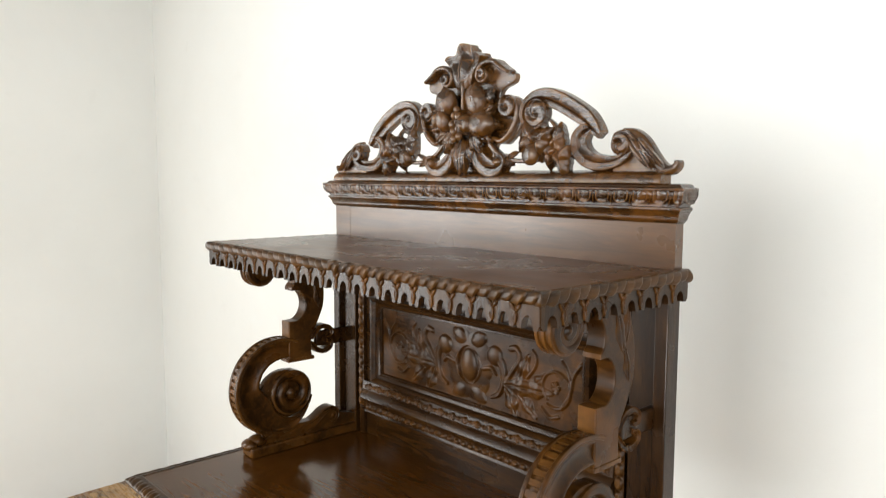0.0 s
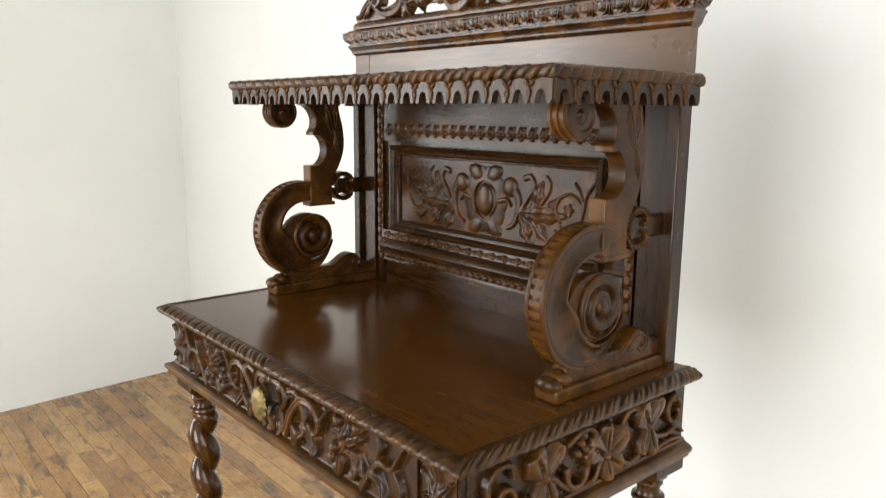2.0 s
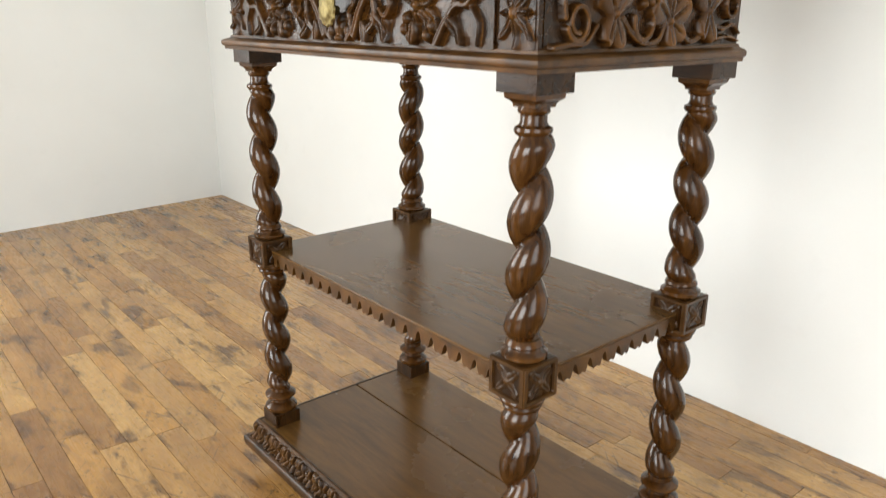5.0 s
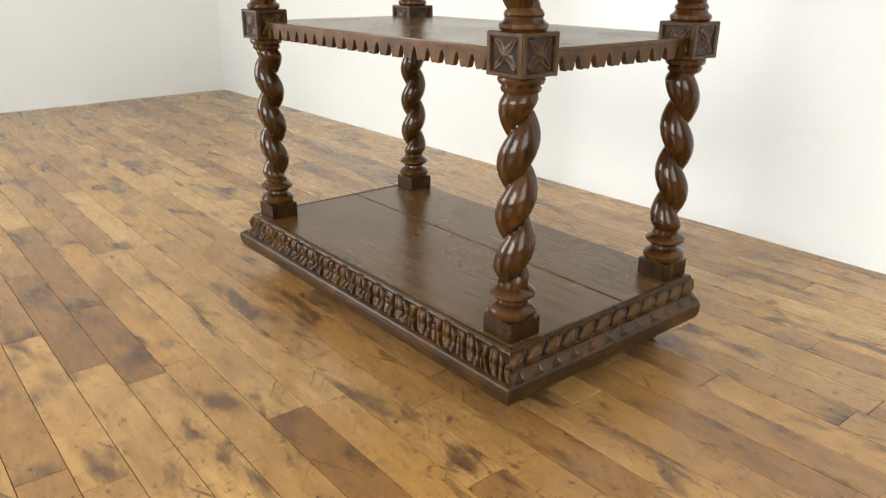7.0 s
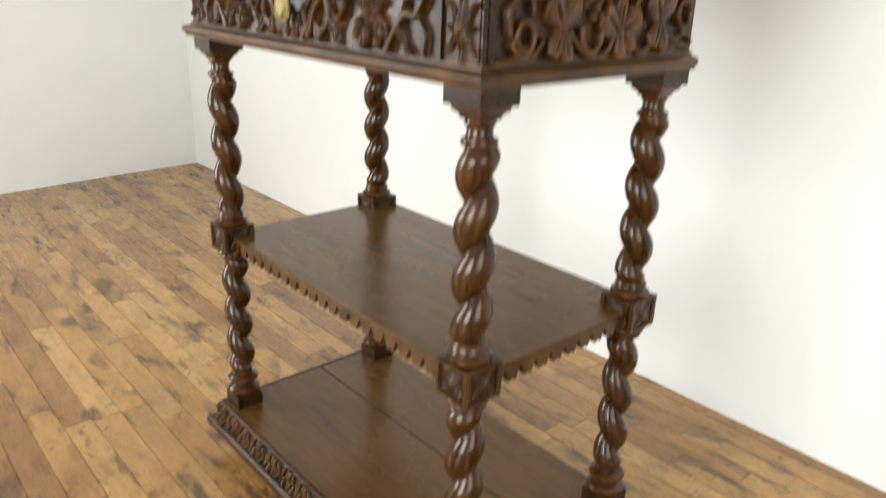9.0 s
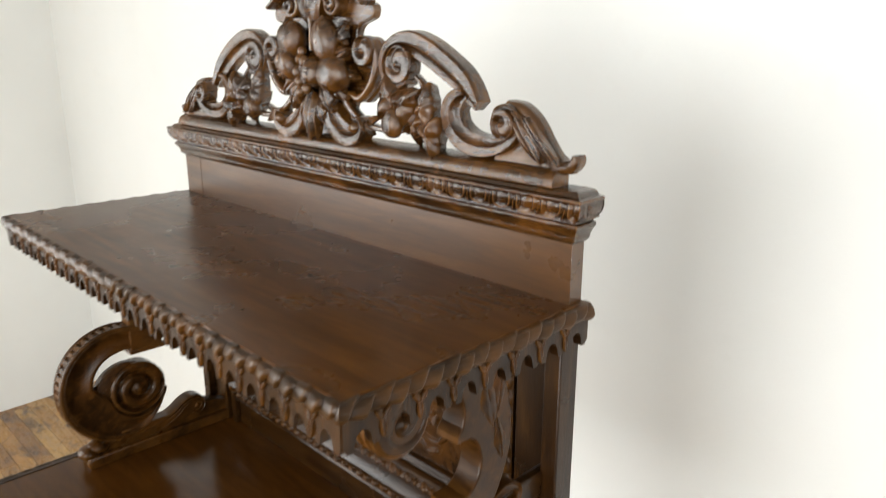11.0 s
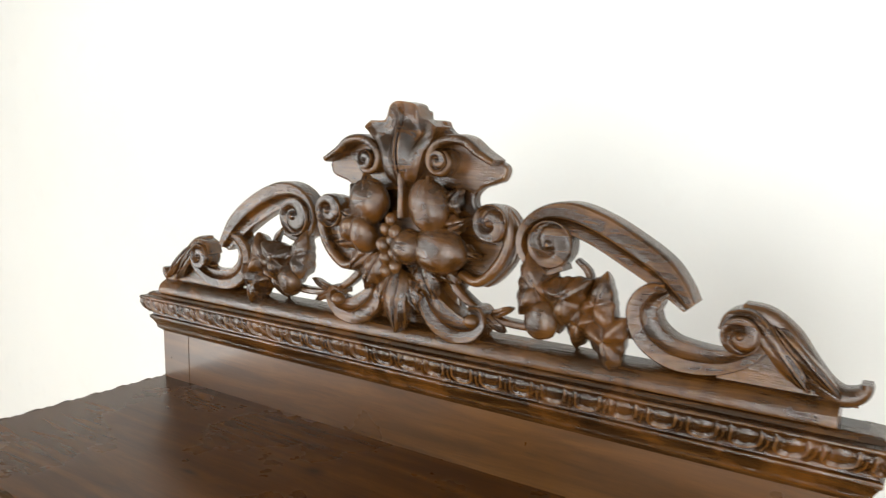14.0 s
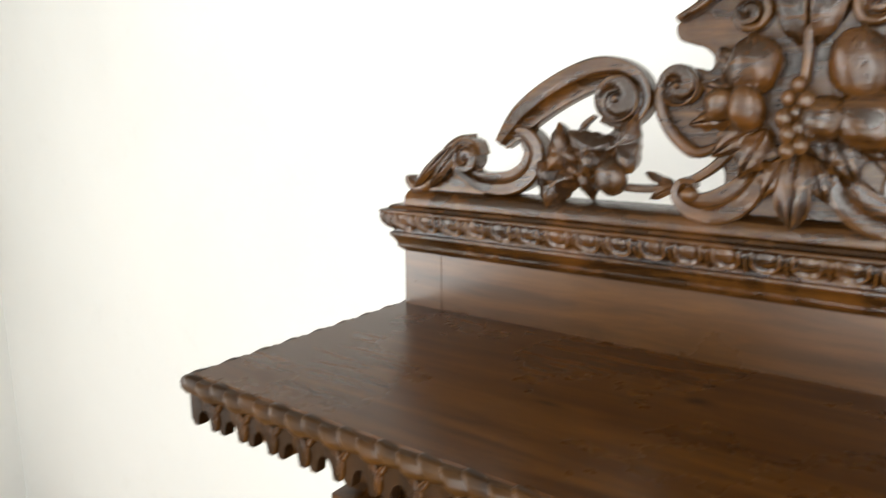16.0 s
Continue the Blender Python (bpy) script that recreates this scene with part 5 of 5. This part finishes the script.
solid(s_, np.vstack([hp, np.stack([-hp[-2:0:-1, 0], hp[-2:0:-1, 1]], 1)]), CF + 0.006, CB)
s_.part("centre_board", CREST, crest, "", 20)

for side, m in ((-1, -0.992), (1, 0.992)):
    def F(rows):
        q = np.array(rows, float)
        q[:, 0] *= m
        return q

    def band(name, rows, d0=CF, d1=CB, face=HOLLOW, per=9, scale=1.0):
        k = Soup()
        ribbon(k, F(smooth_path(rows, per)), d0, d1, "xz", face if side == 1 else [(-u, d) for u, d in face[::-1]], None, scale)
        return k.part(name, CREST, crest, "", 45)

    # arch with its inner volute
    low = 0.004 if side == 1 else 0.0
    band("arch_scroll", [(a_, b_ - low * min(1, max(0, (0.25 - a_) / 0.03)), w_) for a_, b_, w_ in [(0.260, 1.6070, 0.013), (0.250, 1.6180, 0.021), (0.236, 1.6325, 0.027), (0.214, 1.6480, 0.029), (0.188, 1.6615, 0.029), (0.164, 1.6695, 0.027), (0.143, 1.6700, 0.020), (0.127, 1.6620, 0.014), (0.121, 1.6470, 0.012),
                         (0.128, 1.6330, 0.011), (0.143, 1.6275, 0.010), (0.158, 1.6320, 0.009)]], CF - 0.003, CB, ARCH)
    k = Soup()
    a = np.linspace(0, 2 * np.pi, 30, endpoint=False)
    volute_disc(k, m * 0.1460, 1.6480 - low, 0.0200, CF - 0.0035, CB, 0.85, -side, 0.0040, "xz")
    k.part("volute_eye", CREST, crest)
    # C-scroll below, ending in the small volute
    band("c_scroll", [(0.243, 1.6185, 0.010), (0.232, 1.6130, 0.020), (0.2245, 1.6010, 0.024), (0.2295, 1.5845, 0.025), (0.245, 1.5730, 0.024), (0.265, 1.5695, 0.022), (0.287, 1.5715, 0.017), (0.306, 1.5820, 0.014), (0.312, 1.5960, 0.012), (0.303, 1.6070, 0.010), (0.290, 1.6055, 0.009),
                      (0.285, 1.5950, 0.008)], CF - 0.004, CB, ARCH)
    k = Soup()
    volute_disc(k, m * 0.2975, 1.5930, 0.0140, CF - 0.0075, CB, 0.9, side, 0.0045, "xz")
    k.part("volute_eye", CREST, crest)
    # board behind the end leaf, then the acanthus running out to the end
    k = Soup()
    solid(k, F([(0.372, 1.5545), (0.280, 1.5545), (0.284, 1.5720), (0.300, 1.6030), (0.312, 1.6050), (0.326, 1.5940), (0.340, 1.5770), (0.352, 1.5650), (0.366, 1.5600)]), CF + 0.004, CB, 0.001)
    k.part("wing_board", CREST, crest, "", 20)
    band("end_acanthus", [(0.296, 1.6115, 0.008), (0.312, 1.6070, 0.013), (0.326, 1.5950, 0.017), (0.338, 1.5780, 0.018), (0.350, 1.5650, 0.016), (0.361, 1.5595, 0.014), (0.3705, 1.5615, 0.012), (0.3755, 1.5665, 0.009), (0.3755, 1.5715, 0.006)], CF + 0.001, CB, ROUND, 9, 0.7)
    for bx, bz, tx, tz, w_ in ((0.302, 1.6080, 0.343, 1.5610, 0.017), (0.318, 1.6030, 0.362, 1.5610, 0.012)):
        leaf(Soup(), (m * bx, CF + 0.001, bz), (m * tx, CF - 0.001, tz), w_, 0.006, 1, 0.004).part("acanthus_leaf", CREST, crest)
    # ears of the centre board, with their volutes
    band("ear_scroll", [(0.095, 1.7075, 0.006), (0.080, 1.7155, 0.008), (0.066, 1.7250, 0.009), (0.050, 1.7270, 0.009), (0.036, 1.7220, 0.009), (0.029, 1.7110, 0.008), (0.033, 1.7000, 0.007), (0.044, 1.6980, 0.007), (0.051, 1.7060, 0.006), (0.047, 1.7145, 0.006), (0.040, 1.7135, 0.005)], CF - 0.010, CB - 0.004, ROUND, 8, 0.5)
    k = Soup()
    volute_disc(k, m * 0.0415, 1.7085, 0.0088, CF - 0.0135, CF, 0.9, side, 0.003, "xz")
    k.part("volute_eye", CREST, crest)
    # side strapwork and its volute
    band("side_scroll", [(0.060, 1.6100, 0.008), (0.078, 1.6055, 0.010), (0.096, 1.6190, 0.011), (0.107, 1.6390, 0.011), (0.107, 1.6550, 0.011), (0.098, 1.6660, 0.012), (0.085, 1.6650, 0.011), (0.0785, 1.6550, 0.010), (0.083, 1.6465, 0.008), (0.0905, 1.6480, 0.007)], CF - 0.004, CB - 0.002, ROUND, 9, 0.6)
    k = Soup()
    volute_disc(k, m * 0.0925, 1.6575, 0.0165, CF - 0.0085, CF + 0.006, 1.0, -side, 0.005, "xz")
    k.part("strap_boss", CREST, crest)
    # lower curled leaf on the rail
    band("curled_leaf", [(0.026, 1.5930, 0.018), (0.038, 1.5750, 0.028), (0.055, 1.5640, 0.029), (0.074, 1.5630, 0.021), (0.086, 1.5710, 0.013), (0.084, 1.5805, 0.010), (0.075, 1.5810, 0.008)], CF - 0.011, CB - 0.006, ARCH, 8, 0.9)
    ball(Soup(), (m * 0.0775, CF - 0.008, 1.5725), (0.0075, 0.008, 0.0065), 14, 9).part("curl_eye", CREST, crest)
    # stem with thorns, and the vine leaves with their fruit
    for rows, a_, b_, sc in (([(0.048, 1.6080, 0.009), (0.066, 1.5910, 0.008), (0.090, 1.5780, 0.007), (0.118, 1.5740, 0.007), (0.150, 1.5750, 0.006)], -0.006, 0.008, 0.4),
                             ([(0.168, 1.6330, 0.004), (0.178, 1.6240, 0.006), (0.180, 1.6110, 0.006), (0.174, 1.6010, 0.005)], 0.002, 0.012, 0.3),
                             ([(0.196, 1.5790, 0.005), (0.210, 1.5780, 0.006), (0.222, 1.5800, 0.006)], 0.004, 0.014, 0.3)):
        ribbon(Soup(), F(smooth_path(rows, 8)), CF + a_, CF + b_, "xz", ROUND, ROUND, sc).part("stem", CREST, crest)
    leaf(Soup(), (m * 0.092, CF - 0.002, 1.5780), (m * 0.116, CF - 0.004, 1.5880), 0.009, 0.003, 1, 0.002, nu=12, nv=7).part("thorn_leaf", CREST, crest)
    leaf(Soup(), (m * 0.088, CF - 0.004, 1.5790), (m * 0.110, CF - 0.006, 1.5670), 0.010, 0.004, 1, 0.002, nu=12, nv=7).part("thorn_leaf", CREST, crest)
    for cx, cz, R_, turn, yy, tilt in ((0.139, 1.6090, 0.0235, 115, -0.003, (0.3, 0.2)), (0.164, 1.6050, 0.0215, 35, -0.008, (-0.1, 0.1)), (0.190, 1.6010, 0.0215, 75, -0.003, (-0.4, 0.0)), (0.199, 1.5745, 0.0225, 285, -0.004, (-0.3, -0.1)), (0.174, 1.5830, 0.0190, 255, 0.002, (0.0, -0.3)), (0.152, 1.5920, 0.0190, 150, 0.005, (0.1, 0.0))):
        turn, tilt = (turn, tilt) if side == 1 else (180 - turn, (-tilt[0], tilt[1]))
        lobed_leaf(Soup(), m * cx, cz, R_, turn, CF + yy, 0.0125, 0.012, 3, tilt).part("vine_leaf", CREST, crest, "", 80)
    for (bx, bz, rr) in ((0.145, 1.5830, 0.0150),):
        k = Soup()
        ball(k, (m * bx, CF - 0.008, bz), (rr, rr * 0.8, rr * 1.1), 20, 12, pose(0, 0, 0, 0, m * 25, 0), dent=0.12)
        k.part("fruit", CREST, crest)
    for (x, z, rx, rz, y, dent, rot) in ((0.035, 1.6690, 0.0190, 0.0255, 0.013, 0.12, -20), (0.016, 1.6325, 0.0165, 0.0165, 0.017, 0.0, 0), (0.046, 1.6310, 0.0275, 0.0215, 0.013, 0.06, 6)) if side == 1 else ((0.034, 1.6700, 0.0210, 0.0220, 0.013, 0.14, -10), (0.036, 1.6410, 0.0145, 0.0195, 0.015, 0.12, 8), (0.057, 1.6435, 0.0150, 0.0135, 0.007, 0.06, 40)):
        k = Soup()
        ball(k, (m * x, CF - y, z), (rx, 0.0165, rz), 24, 14, pose(0, 0, 0, 0, m * rot, 0), dent)
        k.part("fruit", CREST, crest)
    for (bx, bz, tx, tz, w_, y) in ((0.030, 1.6500, 0.036, 1.6950, 0.020, 0.026), (0.044, 1.6630, 0.062, 1.6850, 0.020, 0.006), (0.022, 1.6250, 0.040, 1.5870, 0.026, 0.014), (0.030, 1.6290, 0.062, 1.6030, 0.024, 0.010), (0.008, 1.6050, 0.022, 1.5730, 0.022, 0.012), (0.040, 1.6470, 0.074, 1.6590, 0.018, 0.010), (0.046, 1.6350, 0.082, 1.6270, 0.018, 0.006)):
        k = Soup()
        leaf(k, (m * bx, CF - y + 0.006, bz), (m * tx, CF - y * 0.5, tz), w_, 0.008, 3, 0.007)
        k.part("leaf", CREST, crest)
# crown: a vase-shaped acanthus leaf with rounded side lobes
u_, v_ = np.meshgrid(np.linspace(-1, 1, 49), np.linspace(0, 1, 30), indexing="ij")
half_w = np.interp(v_, [0, 0.18, 0.38, 0.6, 0.8, 1.0], [0.006, 0.017, 0.021, 0.024, 0.032, 0.040])
lobe = 0.5 * (1 + np.tanh((0.44 - np.abs(u_)) / 0.05))
top_z = 1.7435 + 0.0125 * lobe + 0.004 * np.cos(u_ / 0.44 * np.pi / 2) * lobe - 0.006 * np.clip(np.abs(u_) - 0.8, 0, 1) / 0.2
z_ = 1.6830 + (top_z - 1.6830) * v_
y_ = CF - 0.004 - 0.013 * np.sin(np.pi * np.clip(v_ * 1.25, 0, 1)) ** 0.8 * np.cos(u_ * 1.15) - 0.006 * np.clip(v_ - 0.75, 0, 1) / 0.25 - 0.0035 * np.cos(u_ * np.pi * 2.27) * v_ + 0.004 * np.exp(-(u_ / 0.05) ** 2) * (v_ < 0.9)
front_ = np.stack([half_w * u_, y_, z_], -1)
rear_ = front_.copy()
rear_[..., 1] = CF + 0.010
k = Soup()
k.grid(np.concatenate([front_, rear_[:, ::-1]], 1), wrap_v=True, cap=True).part("crown_leaf", CREST, crest, "", 50)
k = Soup()
ribbon(k, [(0.0, 1.6970, 0.008), (0.001, 1.6800, 0.008), (0.0, 1.6570, 0.007)], CF - 0.012, CF + 0.008, "xz", ROUND, None, 0.4)
k.part("stem", CREST, crest)
leaf(Soup(), (0, CF - 0.004, 1.6130), (0, CF - 0.008, 1.5510), 0.034, 0.012, 1, 0.010).part("leaf", CREST, crest)
rng = random.Random(4)
for gx, gz in ((0.000, 1.6560), (-0.006, 1.6470), (0.005, 1.6450), (-0.001, 1.6370), (0.008, 1.6350), (-0.009, 1.6330), (0.003, 1.6260), (-0.006, 1.6220), (0.011, 1.6240), (0.003, 1.6140), (-0.004, 1.6100)):
    k = Soup()
    rr = 0.0050 + 0.0016 * rng.random()
    ball(k, (gx + rng.uniform(-0.001, 0.001), CF - 0.020 - 0.005 * rng.random(), gz), (rr, rr, rr * 1.15), 14, 9)
    k.part("grape", CREST, crest)

# ---- floor boards ----
PITCH, EDGE = 0.0632, -0.502
LENGTHS = [0.34, 0.42, 0.50, 0.60, 0.72, 0.86]


def board_rows(L, g=0.0005):
    h, c, e = PITCH / 2 - g, 0.0006, 0.00012
    a, b = L / 2 - g, L / 2 - g - c
    v = [(-a, -h, -0.016), (a, -h, -0.016), (a, h, -0.016), (-a, h, -0.016), (-a, -h, -c), (a, -h, -c), (a, h, -c), (-a, h, -c), (-b, -h + e, 0), (b, -h + e, 0), (b, h - e, 0), (-b, h - e, 0)]
    f = [(0, 1, 5, 4), (1, 2, 6, 5), (2, 3, 7, 6), (3, 0, 4, 7), (4, 5, 9, 8), (5, 6, 10, 9), (6, 7, 11, 10), (7, 4, 8, 11), (8, 9, 10, 11)]
    return v, f


shared = []
for L in LENGTHS:
    me = bpy.data.meshes.new("plank")
    v, f = board_rows(L)
    me.from_pydata(v, [], f)
    me.materials.append(BOARD)
    me.update()
    shared.append(me)
rng = random.Random(11)
far = Soup()
row = math.floor((Y0 - EDGE) / PITCH)
while EDGE + row * PITCH < Y1:
    y = EDGE + (row + 0.5) * PITCH
    x = X0 - 0.2 - rng.uniform(0, 0.6)
    while x < X1:
        i = rng.randrange(len(LENGTHS))
        L = LENGTHS[i]
        xm = x + L / 2
        if -1.5 < xm < 1.1 and -0.75 < y < 1.1:
            ob = new("plank", shared[i])
            ob.location, ob.rotation_euler = (xm, y, rng.uniform(-0.0004, 0.0002)), (0, 0, rng.choice((0, math.pi)))
            ob.parent = floor
        else:
            xa, xb = max(x, X0 + (Y1 - y) * SKEW - 0.12), min(x + L, X1 + 0.05)
            if xb - xa > 0.02:
                v, f = board_rows(xb - xa)
                far.add(np.array(v) + np.array(((xa + xb) / 2, y, 0)), f)
        x += L
    row += 1
tagged(far.part("distant_planks", BOARD_FAR, floor), kind="stuff")
